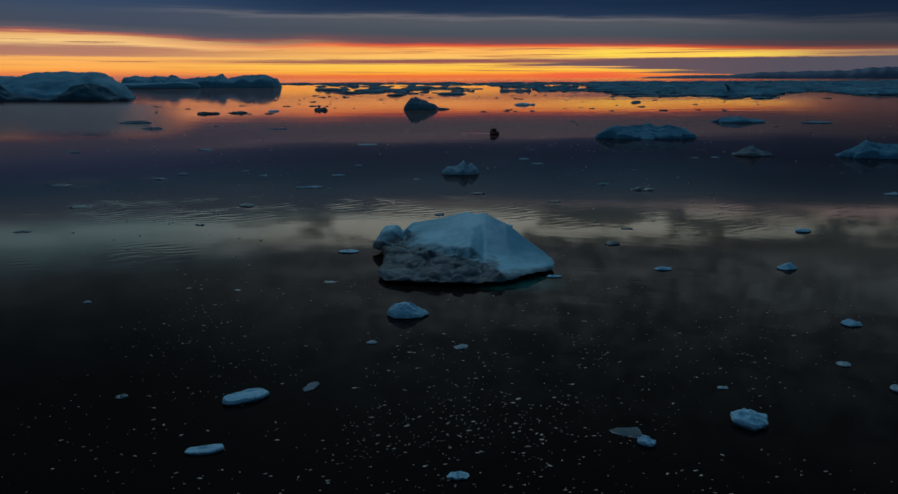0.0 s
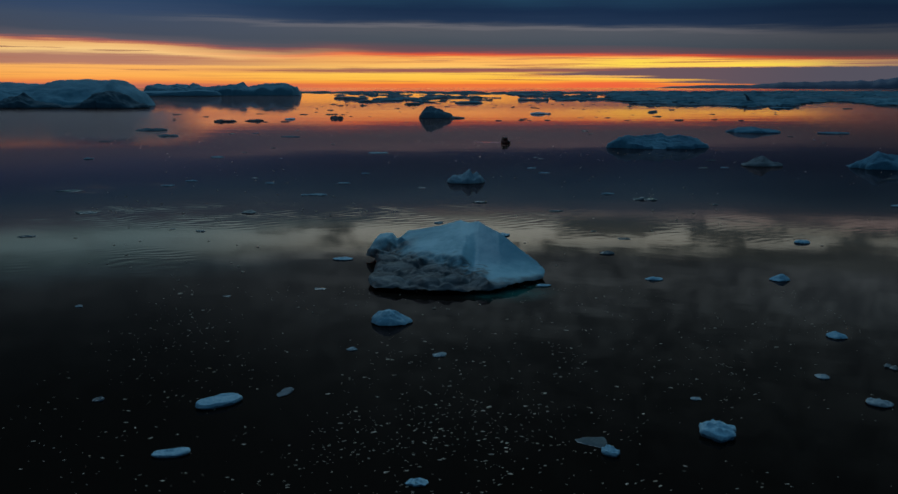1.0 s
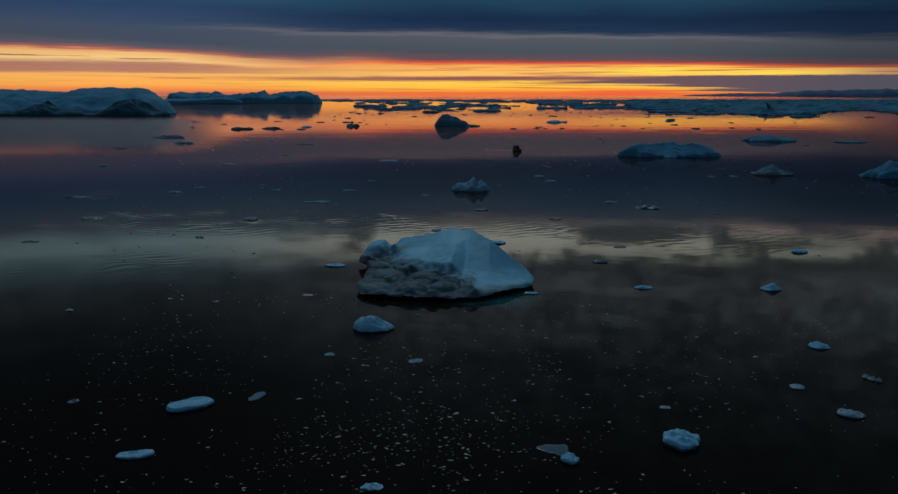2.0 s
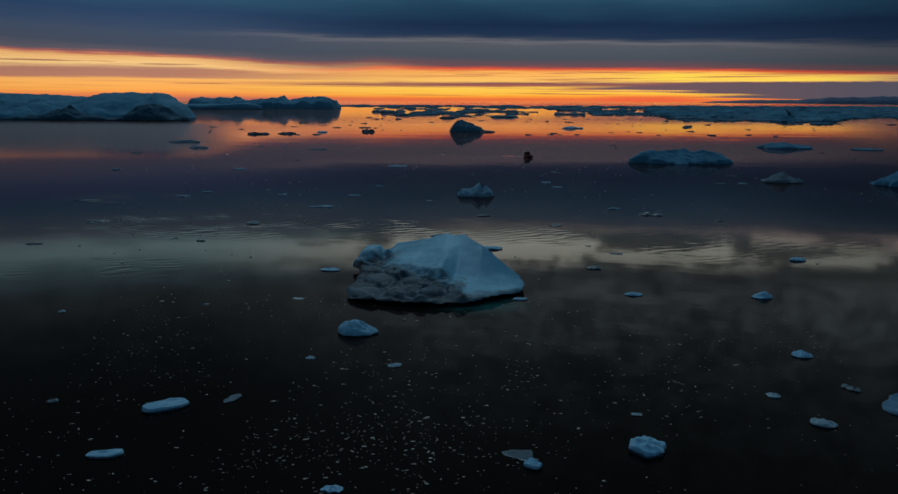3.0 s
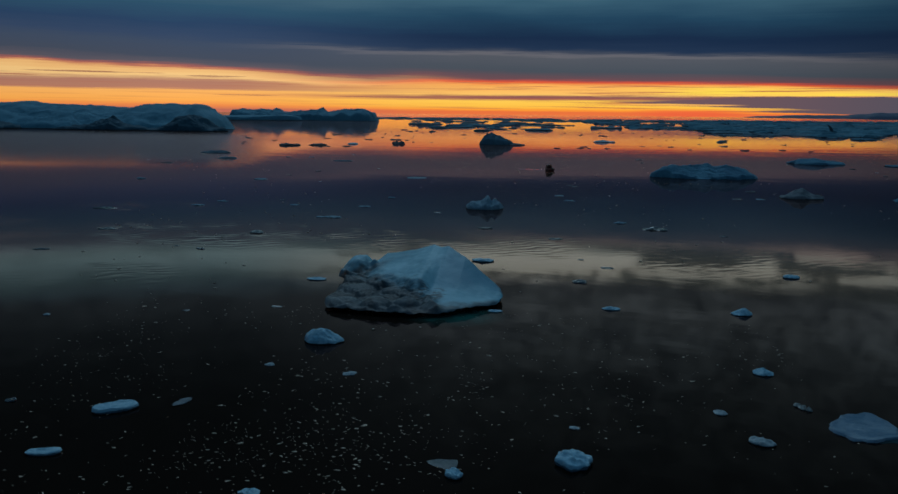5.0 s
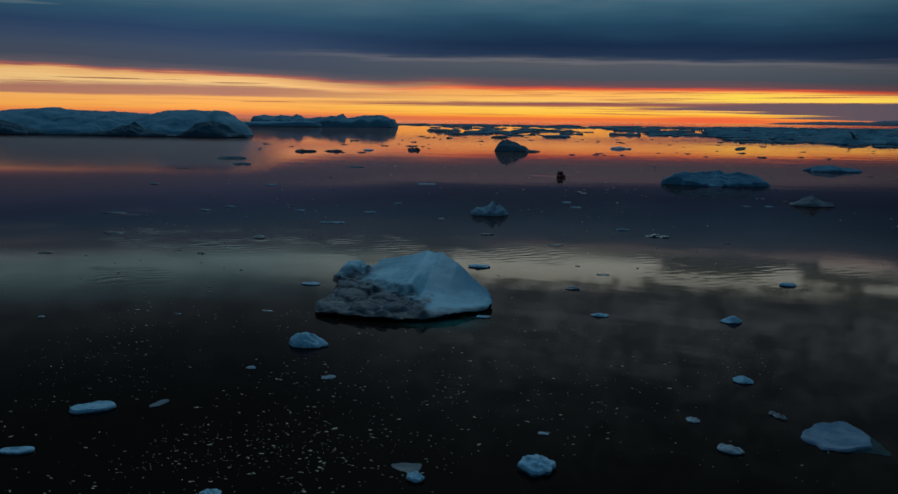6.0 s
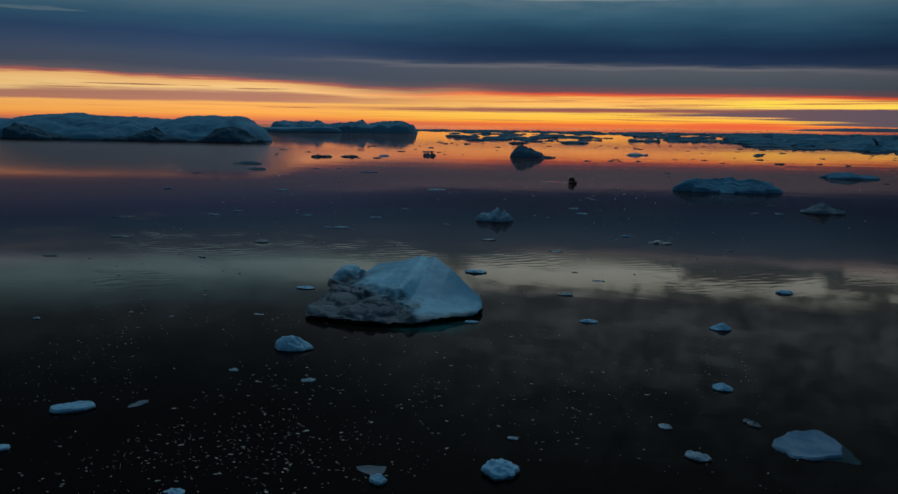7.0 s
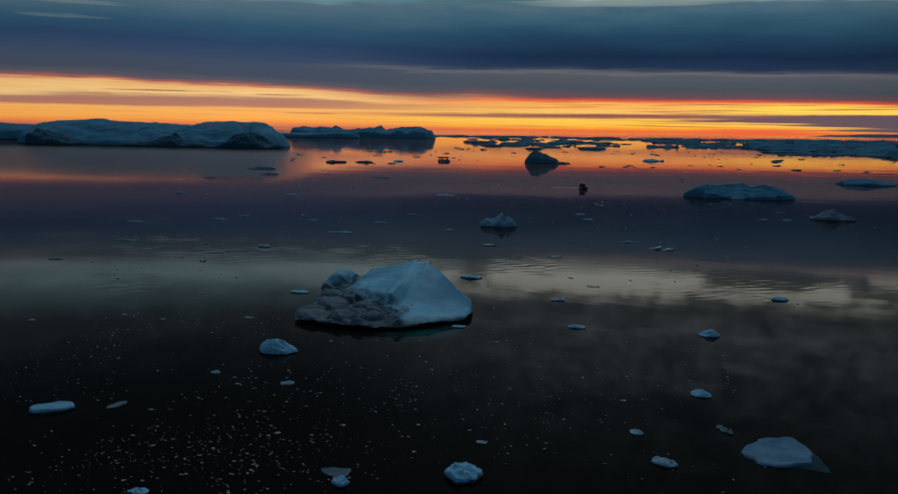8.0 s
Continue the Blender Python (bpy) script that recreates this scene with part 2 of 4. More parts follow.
def bump(n, shader, height, distance, strength=1.0):
    node = n.add("ShaderNodeBump")
    node.inputs["Strength"].default_value, node.inputs["Distance"].default_value = strength, distance
    n.link(height, node.inputs["Height"])
    n.link(node.outputs[0], shader.inputs["Normal"])


def make_water():
    m = bpy.data.materials.new("sea_water")
    m.use_nodes = True
    n = Nodes(m.node_tree)
    where = n.add("ShaderNodeNewGeometry").outputs["Position"]
    split = n.add("ShaderNodeSeparateXYZ")
    n.link(where, split.inputs[0])
    x, y, z = split.outputs
    # submerged ice shows teal beside the iceberg's foot
    foot = n.math("SQRT", n.math("ADD", n.math("POWER", n.math("DIVIDE", n.math("ADD", x, 2.2), 4.6), 2.0), n.math("POWER", n.math("DIVIDE", n.math("SUBTRACT", y, 70.0), 3.6), 2.0)))
    mask = n.math("MULTIPLY", n.step(foot, 1.3, 0.4), n.step(n.noise(where, 0.5, 3.0), 0.3, 0.7, 0.4, 1.0))
    body = n.add("ShaderNodeBsdfDiffuse")
    n.link(n.mix(mask, (0.0066, 0.0056, 0.0047, 1), (0.012, 0.09, 0.085, 1)), body.inputs["Color"])
    # calm almost everywhere, a little livelier in wide patches
    wide = n.noise(n.vec(n.math("MULTIPLY", x, 0.012), n.math("MULTIPLY", y, 0.02), 0.0), 1.0, 2.0)
    calm = n.step(y, 130.0, 320.0, 1.0, 0.16)
    amount = n.math("MULTIPLY", n.step(wide, 0.40, 0.70, 0.030, 0.075), calm)
    # the boat has stirred the water round its track
    stir = n.math("SQRT", n.math("ADD", n.math("POWER", n.math("DIVIDE", n.math("SUBTRACT", x, -4.0), 30.0), 2.0), n.math("POWER", n.math("DIVIDE", n.math("SUBTRACT", y, 275.0), 55.0), 2.0)))
    amount = n.math("ADD", amount, n.math("MULTIPLY", n.step(stir, 1.0, 0.3), 0.035))
    # light airs off the great iceberg and off the coast
    airs = n.math("MULTIPLY", n.math("ADD", n.step(n.math("DIVIDE", x, y), -0.35, -0.47, 0.0, 0.8), n.step(n.math("DIVIDE", x, y), 0.36, 0.52, 0.0, 0.9)), n.step(y, 210.0, 330.0))
    ruffled = n.math("MULTIPLY", n.step(n.math("DIVIDE", x, y), -0.34, -0.44), n.math("MULTIPLY", n.step(y, 210.0, 300.0), n.step(y, 640.0, 500.0)))
    long_wave = n.noise(n.vec(n.math("MULTIPLY", x, 0.15), n.math("ADD", n.math("MULTIPLY", y, 0.34), n.math("MULTIPLY", x, 0.08)), 0.0), 1.0, 2.0, 0.5)
    short_wave = n.noise(n.vec(n.math("MULTIPLY", x, 1.1), n.math("MULTIPLY", y, 1.9), 5.0), 1.0, 2.0, 0.5)
    height = n.math("MULTIPLY", n.math("ADD", n.math("MULTIPLY", long_wave, 0.115), n.math("MULTIPLY", short_wave, 0.012)), amount)
    # slow streaks of swell on the far water
    streaks = n.noise(n.vec(n.math("MULTIPLY", x, 0.006), n.math("MULTIPLY", y, 0.030), 2.0), 1.0, 3.0, 0.55)
    height = n.math("ADD", height, n.math("MULTIPLY", streaks, n.step(y, 220.0, 420.0, 0.0, 0.065)))
    cats_paws = n.noise(n.vec(n.math("MULTIPLY", x, 0.022), n.math("MULTIPLY", y, 0.075), 9.0), 1.0, 3.0, 0.6)
    height = n.math("ADD", height, n.math("MULTIPLY", cats_paws, n.step(y, 170.0, 260.0, 0.0, 0.035)))
    # short slanting ripples under a breath of wind: middle, half width, half depth and height of each patch
    bend = n.math("MULTIPLY", n.noise(n.vec(n.math("MULTIPLY", x, 0.05), n.math("MULTIPLY", y, 0.09), 1.0), 1.0, 3.0, 0.55), 26.0)
    phase = n.math("ADD", n.math("ADD", n.math("MULTIPLY", x, -1.75), n.math("MULTIPLY", y, 2.9)), bend)
    second = n.math("ADD", n.math("ADD", n.math("MULTIPLY", x, -0.75), n.math("MULTIPLY", y, 3.7)), n.math("MULTIPLY", bend, 1.4))
    broken = n.noise(n.vec(n.math("MULTIPLY", x, 0.45), n.math("MULTIPLY", y, 0.40), 8.0), 1.0, 2.0)
    crest = n.math("ADD", n.math("MULTIPLY", n.math("SINE", phase), n.step(broken, 0.35, 0.60, 0.1, 1.0)), n.math("MULTIPLY", n.math("SINE", second), n.step(broken, 0.62, 0.38, 0.1, 0.7)))
    gusts = n.step(n.noise(n.vec(n.math("MULTIPLY", x, 0.11), n.math("MULTIPLY", y, 0.10), 4.0), 1.0, 3.0, 0.6), 0.38, 0.62, 0.05, 1.1)
    for mid_x, mid_y, wide_x, deep_y, tall in ((-40.0, 113.0, 44.0, 15.0, 0.0036), (-6.0, 112.0, 24.0, 15.0, 0.0018), (-46.0, 81.0, 13.0, 9.0, 0.0026), (-74.0, 142.0, 18.0, 10.0, 0.0055), (26.0, 104.0, 34.0, 14.0, 0.0016)):
        far = n.math("ADD", n.math("POWER", n.math("DIVIDE", n.math("SUBTRACT", x, mid_x), wide_x), 2.0), n.math("POWER", n.math("DIVIDE", n.math("SUBTRACT", y, mid_y), deep_y), 2.0))
        height = n.math("ADD", height, n.math("MULTIPLY", n.math("MULTIPLY", crest, gusts), n.step(far, 1.0, 0.25, 0.0, tall)))
    wave = n.add("ShaderNodeBump")
    wave.inputs["Strength"].default_value, wave.inputs["Distance"].default_value = 1.0, 1.0
    # made-up slope tilts the normals to shift the reflected sky, reversed beyond the pack
    mirror_tilt = n.math("ADD", n.math("MULTIPLY", y, -0.0044), n.math("MULTIPLY", n.math("MAXIMUM", n.math("SUBTRACT", y, 2150.0), 0.0), 0.019))
    n.link(n.math("ADD", height, mirror_tilt), wave.inputs["Height"])
    gloss = n.add("ShaderNodeBsdfGlossy")
    # reddish mirror colour, put in to warm the reflected sky
    gloss.inputs["Color"].default_value = (1.0, 0.705, 0.75, 1)
    n.link(n.math("ADD", n.step(y, 110.0, 300.0, 0.035, 0.028), n.math("MULTIPLY_ADD", airs, 0.072, n.math("MULTIPLY", ruffled, 0.13))), gloss.inputs["Roughness"])
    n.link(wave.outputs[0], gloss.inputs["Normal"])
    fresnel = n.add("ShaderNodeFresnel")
    # far below water's 1.33, so the reflected sky darkens faster towards near water
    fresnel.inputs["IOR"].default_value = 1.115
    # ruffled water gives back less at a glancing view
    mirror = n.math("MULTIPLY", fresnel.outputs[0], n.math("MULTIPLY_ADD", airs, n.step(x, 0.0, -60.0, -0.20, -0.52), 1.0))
    # capillary ripples scatter a little of the glow
    sheen = n.add("ShaderNodeBsdfGlossy")
    sheen.inputs["Color"].default_value, sheen.inputs["Roughness"].default_value = (1.0, 0.80, 0.76, 1), 0.27
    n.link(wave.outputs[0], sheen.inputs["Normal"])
    face = n.add("ShaderNodeMixShader")
    face.inputs[0].default_value = 0.045
    n.link(gloss.outputs[0], face.inputs[1]), n.link(sheen.outputs[0], face.inputs[2])
    blend = n.add("ShaderNodeMixShader")
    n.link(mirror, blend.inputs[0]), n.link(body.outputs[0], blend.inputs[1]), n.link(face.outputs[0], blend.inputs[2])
    n.link(blend.outputs[0], n.add("ShaderNodeOutputMaterial").inputs[0])
    return m


def make_ice(name, pale, deep, dirt=None, scale=1.0, dirty=0.0, rough=0.5, relief=0.30, ior=1.31):
    """Snowy glacier ice: pale crust, bluer dense ice in hollows, streaks of silt."""
    m, n, s = material(name)
    where = n.add("ShaderNodeNewGeometry").outputs["Position"]
    big = n.noise(where, 0.35 * scale, 5.0, 0.6)
    fine = n.noise(where, 1.6 * scale, 6.0, 0.66)
    blend = n.math("ADD", n.math("MULTIPLY", big, 0.55), n.math("MULTIPLY", fine, 0.45))
    colour = n.mix(n.step(blend, 0.36, 0.62), pale, deep)
    veins = n.noise(where, 5.0 * scale, 4.0, 0.6)
    colour = n.mix(n.step(veins, 0.52, 0.70, 0.0, 0.35), colour, tuple(0.55 * c for c in deep[:3]) + (1,))
    if dirt:
        silt = n.noise(where, 0.8 * scale, 6.0, 0.68, 0.4)
        colour = n.mix(n.step(silt, 0.62 - 0.4 * dirty, 0.80 - 0.4 * dirty, 0.0, 0.9), colour, dirt)
    n.link(colour, s.inputs["Base Color"])
    s.inputs["Roughness"].default_value = rough
    s.inputs["IOR"].default_value = ior
    bump(n, s, n.math("ADD", n.math("MULTIPLY", fine, 1.2), n.math("MULTIPLY", big, 1.5)), relief / scale, 1.0)
    return m


def make_main_ice():
    """The main iceberg: clean snow ramp, and a silty, rough flank low on one side."""
    m, n, s = material("iceberg_ice")
    where = n.add("ShaderNodeNewGeometry").outputs["Position"]
    split = n.add("ShaderNodeSeparateXYZ")
    n.link(where, split.inputs[0])
    x, y, z = split.outputs
    big = n.noise(where, 0.20, 4.0, 0.55)
    fine = n.noise(where, 2.2, 5.0, 0.6)
    grit = n.noise(where, 7.0, 5.0, 0.7)
    wander = n.math("MULTIPLY", n.math("SUBTRACT", n.noise(where, 0.45, 4.0, 0.6), 0.5), 7.0)
    # silty flank: low on the near side, with a ragged border that runs down to the right
    below = n.math("SUBTRACT", n.math("MULTIPLY_ADD", x, -0.775, 70.45), y)
    inside = n.math("ADD", n.math("MINIMUM", below, n.math("SUBTRACT", n.math("MULTIPLY_ADD", x, -1.6, 29.9), n.math("MULTIPLY", y, 0.5))), n.math("MULTIPLY", wander, 0.25))
    # shadowed side at and below the knob, painted in with the silt colour
    shade = n.math("MULTIPLY", n.math("MULTIPLY", n.step(x, -10.6, -13.4), n.step(n.math("SUBTRACT", y, n.math("MULTIPLY", n.math("ADD", x, 14.0), 0.6)), 85.6, 82.6)), n.step(n.noise(where, 0.7, 4.0), 0.35, 0.6, 0.5, 0.95))
    flank = n.step(n.math("ADD", inside, n.math("MULTIPLY", n.math("SUBTRACT", n.noise(where, 0.8, 5.0, 0.65, 0.5), 0.5), 4.4)), -1.2, 2.6)
    clean = n.mix(n.step(n.math("ADD", n.math("MULTIPLY", big, 0.84), n.math("MULTIPLY", fine, 0.16)), 0.36, 0.64), (0.225, 0.475, 0.60, 1), (0.085, 0.29, 0.41, 1))
    # hollowed face beside the ridge: bluer ice, with its shading painted in darker
    ridge = n.math("SUBTRACT", n.math("ADD", x, 4.75), n.math("MULTIPLY", n.math("SUBTRACT", y, 84.6), 0.105))
    shaded_face = n.math("MULTIPLY", n.step(n.math("ADD", ridge, n.math("MULTIPLY", wander, 0.14)), -0.4, 1.5), n.step(n.math("ADD", n.math("SUBTRACT", y, n.math("MULTIPLY", x, 0.35)), n.math("MULTIPLY", wander, 0.5)), 74.8, 78.6))
    clean = n.mix(n.math("MULTIPLY", shaded_face, n.step(big, 0.3, 0.7, 0.55, 0.85)), clean, (0.075, 0.245, 0.37, 1))
    silt = n.noise(where, 0.42, 4.0, 0.5)
    # brown silt, its dark tone also the hollows' shade; bulges along the foot painted paler
    right_of = n.math("MAXIMUM", n.math("ADD", x, 6.0), 0.0)
    inshore = n.math("SUBTRACT", y, n.math("MULTIPLY_ADD", n.math("POWER", right_of, 2.0), 0.055, 68.2))
    pale_foot = n.step(n.math("ADD", inshore, n.math("MULTIPLY", wander, 0.45)), 4.6, 2.4)
    dirty = n.mix(n.step(silt, 0.36, 0.62), (0.052, 0.062, 0.077, 1), (0.027, 0.024, 0.029, 1))
    silt_and_shade = n.mix(n.math("MULTIPLY", pale_foot, n.step(silt, 0.30, 0.62, 1.0, 0.55)), dirty, (0.068, 0.098, 0.125, 1))
    silt_and_shade = n.mix(n.step(grit, 0.56, 0.74, 0.0, 0.35), silt_and_shade, (0.05, 0.042, 0.044, 1))
    # a wet, melted band along the near foot
    low = n.step(n.math("ADD", inshore, n.math("MULTIPLY", wander, 0.5)), 3.0, 1.5)
    colour = n.mix(n.math("MAXIMUM", n.math("MULTIPLY", flank, 0.94), shade), clean, silt_and_shade)
    # silt drawn out into a few dark licks at the flank's end
    licks = n.noise(n.vec(n.math("MULTIPLY", x, 0.55), n.math("MULTIPLY", y, 1.3), 2.0), 1.0, 4.0, 0.65, 0.8)
    tongue = n.math("ADD", n.math("POWER", n.math("DIVIDE", n.math("ADD", x, 5.0), 1.9), 2.0), n.math("POWER", n.math("DIVIDE", n.math("SUBTRACT", y, 73.6), 2.2), 2.0))
    colour = n.mix(n.math("MULTIPLY", n.step(tongue, 1.0, 0.5), n.step(licks, 0.48, 0.58, 0.0, 0.8)), colour, (0.028, 0.036, 0.044, 1))
    colour = n.mix(n.math("MULTIPLY", low, 0.8), colour, n.mix(n.step(silt, 0.4, 0.6), (0.075, 0.095, 0.115, 1), (0.042, 0.040, 0.047, 1)))
    n.link(colour, s.inputs["Base Color"])
    s.inputs["Roughness"].default_value = 0.55
    s.inputs["IOR"].default_value = 1.31
    relief = n.math("ADD", n.math("MULTIPLY", fine, n.step(flank, 0.0, 1.0, 0.22, 0.9)), n.math("MULTIPLY", grit, n.math("MULTIPLY", flank, 0.25)))
    bump(n, s, relief, 0.16, 1.0)
    return m


def make_plain(name, colour, rough=0.5, grain=8.0, vary=0.25, metal=0.0):
    m, n, s = material(name)
    where = n.add("ShaderNodeTexCoord").outputs["Object"]
    spots = n.noise(where, grain, 4.0, 0.6)
    n.link(n.mix(n.step(spots, 0.3, 0.75, 0.0, vary), colour, tuple(0.4 * c for c in colour[:3]) + (1,)), s.inputs["Base Color"])
    s.inputs["Roughness"].default_value, s.inputs["Metallic"].default_value = rough, metal
    bump(n, s, spots, 0.004)
    return m


WATER = make_water()
MAIN_ICE = make_main_ice()
# darker copy of the floe ice, the undercut's shade put into its colour
SHADE_ICE = make_ice("shaded_waterline_ice", (0.12, 0.25, 0.36, 1), (0.07, 0.17, 0.26, 1), scale=2.0, rough=0.35)
# wet notch ice, also coloured dark for the shade under the overhang
WET_SHADE_ICE = make_ice("wet_shaded_notch_ice", (0.15, 0.14, 0.14, 1), (0.07, 0.065, 0.066, 1), rough=0.25, relief=0.03)
ICE = make_ice("floe_ice", (0.35, 0.57, 0.70, 1), (0.15, 0.37, 0.53, 1), scale=2.0, relief=0.15)
PALE_ICE = make_ice("pale_ice", (0.42, 0.50, 0.55, 1), (0.22, 0.30, 0.36, 1), (0.12, 0.14, 0.15, 1), scale=3.0, relief=0.15, dirty=0.05)
CLEAR_ICE = make_ice("clear_ice", (0.095, 0.125, 0.15, 1), (0.055, 0.082, 0.105, 1), scale=3.0, rough=0.2, relief=0.02)
DIRTY_ICE = make_ice("silty_ice", (0.44, 0.46, 0.46, 1), (0.26, 0.28, 0.29, 1), (0.09, 0.085, 0.08, 1), scale=3.0, dirty=0.2)
AWASH_ICE = make_ice("awash_ice", (0.020, 0.060, 0.075, 1), (0.007, 0.022, 0.03, 1), scale=1.2, rough=0.3, relief=0.01, ior=1.12)
PLATE_ICE = make_ice("plate_ice", (0.155, 0.25, 0.35, 1), (0.055, 0.145, 0.245, 1), scale=0.7, relief=0.12)
GREY_ICE = make_ice("grey_ice", (0.17, 0.205, 0.24, 1), (0.11, 0.14, 0.17, 1), (0.08, 0.092, 0.105, 1), scale=0.8, dirty=0.1, relief=0.15, rough=0.8)
BERG_ICE = make_ice("berg_ice", (0.12, 0.30, 0.41, 1), (0.085, 0.235, 0.335, 1), scale=0.1, relief=0.04, rough=0.9)
FOOT_ICE = make_ice("dark_foot_ice", (0.050, 0.120, 0.17, 1), (0.032, 0.085, 0.125, 1), scale=0.15, relief=0.05, rough=0.85)
MID_ICE = make_ice("dim_berg_ice", (0.095, 0.26, 0.37, 1), (0.055, 0.165, 0.26, 1), (0.045, 0.12, 0.18, 1), scale=0.4, dirty=0.1, relief=0.12, rough=0.9)
CROWN_ICE = make_ice("crown_ice", (0.28, 0.41, 0.49, 1), (0.13, 0.24, 0.33, 1), scale=0.7, relief=0.15, rough=0.8)
DARK_ICE = make_ice("dark_berg_ice", (0.09, 0.13, 0.17, 1), (0.055, 0.085, 0.12, 1), (0.045, 0.055, 0.065, 1), scale=0.25, dirty=0.15, relief=0.10, rough=0.85)
FAR_ICE = make_ice("far_ice", (0.10, 0.20, 0.27, 1), (0.06, 0.13, 0.185, 1), (0.045, 0.09, 0.125, 1), scale=0.05, dirty=0.1, relief=0.03, rough=0.95)
PACK_ICE = make_ice("pack_ice", (0.14, 0.30, 0.39, 1), (0.05, 0.145, 0.21, 1), scale=0.05, relief=0.03, rough=1.0, ior=1.1)
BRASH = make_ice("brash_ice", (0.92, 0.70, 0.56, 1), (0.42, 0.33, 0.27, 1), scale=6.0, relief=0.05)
COAST = make_ice("coast_rock", (0.095, 0.135, 0.22, 1), (0.07, 0.105, 0.18, 1), (0.15, 0.19, 0.26, 1), scale=0.01, dirty=0.1, relief=0.02)
HULL = make_plain("red_hull_paint", (0.16, 0.022, 0.018, 1), 0.4)
CABIN = make_plain("dark_cabin_paint", (0.09, 0.018, 0.016, 1), 0.45)
GLASS = make_plain("dark_window_glass", (0.01, 0.012, 0.015, 1), 0.08, vary=0.1)
STEEL = make_plain("dark_steel", (0.06, 0.06, 0.065, 1), 0.4, metal=0.8)


# ---- mesh helpers ------------------------------------------------------------
def finish(bm, name, mat, smooth=True):
    me = bpy.data.meshes.new(name)
    bm.to_mesh(me)
    bm.free()
    me.materials.append(mat)
    for p in me.polygons:
        p.use_smooth = smooth
    return me


def part(name, bm, mat, parent=None, label="", smooth=True):
    ob = new(name, finish(bm, name, mat, smooth))
    ob.parent = parent
    return tagged(ob, label)


def fbm(x, y, z=0.0, octaves=4):
    return noise.fractal(Vector((x, y, z)), 0.9, 2.1, octaves)


def shell(radius, height, rings, segs, rim, under=0.10, centre=(0.0, 0.0), depth=0.4):
    """A floating body of ice: radius(angle) gives its outline, height(x, y, r) its top. The rim hangs over a notch at the waterline.
    Returns the bmesh of the top and the bmesh of the notch below the rim."""
    bm, low = bmesh.new(), bmesh.new()
    cx, cy = centre
    angles = [2 * math.pi * k / segs for k in range(segs)]
    reach = [radius(a) for a in angles]
    rows = []
    for i in range(1, rings + 1):
        r = (i / rings) ** 0.85
        ease = 1.0 if r < 0.94 else math.sqrt(max(0.0, 1 - ((r - 0.94) / 0.06) ** 2))
        row = []
        for a, d in zip(angles, reach):
            px, py = cx + r * d * math.cos(a), cy + r * d * math.sin(a)
            lip = (rim(px, py) if callable(rim) else rim) * (1 + 0.6 * noise.noise((px * 3.0 / reach[0], py * 3.0 / reach[0], 3.1)) + 0.3 * noise.noise((px * 9.0 / reach[0], py * 9.0 / reach[0], 1.1)))
            row.append(bm.verts.new((px, py, lip + max(0.0, height(px, py, r) - lip) * ease)))
        rows.append(row)
    top = bm.verts.new((cx, cy, height(cx, cy, 0.0)))
    for k in range(segs):
        bm.faces.new((top, rows[0][k], rows[0][(k + 1) % segs]))
        for a, b in zip(rows, rows[1:]):
            bm.faces.new((a[k], b[k], b[(k + 1) % segs], a[(k + 1) % segs]))
    skirt = [[low.verts.new(v.co) for v in rows[-1]]]
    for shrink, drop in ((0.3, 0.72), (1.0, 0.35), (1.25, 0.0), (1.0, None)):
        row = []
        for v in skirt[0]:
            deep = under(v.co.x, v.co.y) if callable(under) else under
            k = (1 - shrink * deep) * (1 + 0.35 * deep * noise.noise((v.co.x * 0.9, v.co.y * 0.9, shrink * 9)))
            row.append(low.verts.new((cx + (v.co.x - cx) * k, cy + (v.co.y - cy) * k, -depth if drop is None else v.co.z * drop)))
        skirt.append(row)
    for k in range(segs):
        for a, b in zip(skirt, skirt[1:]):
            low.faces.new((a[k], b[k], b[(k + 1) % segs], a[(k + 1) % segs]))
    return bm, low


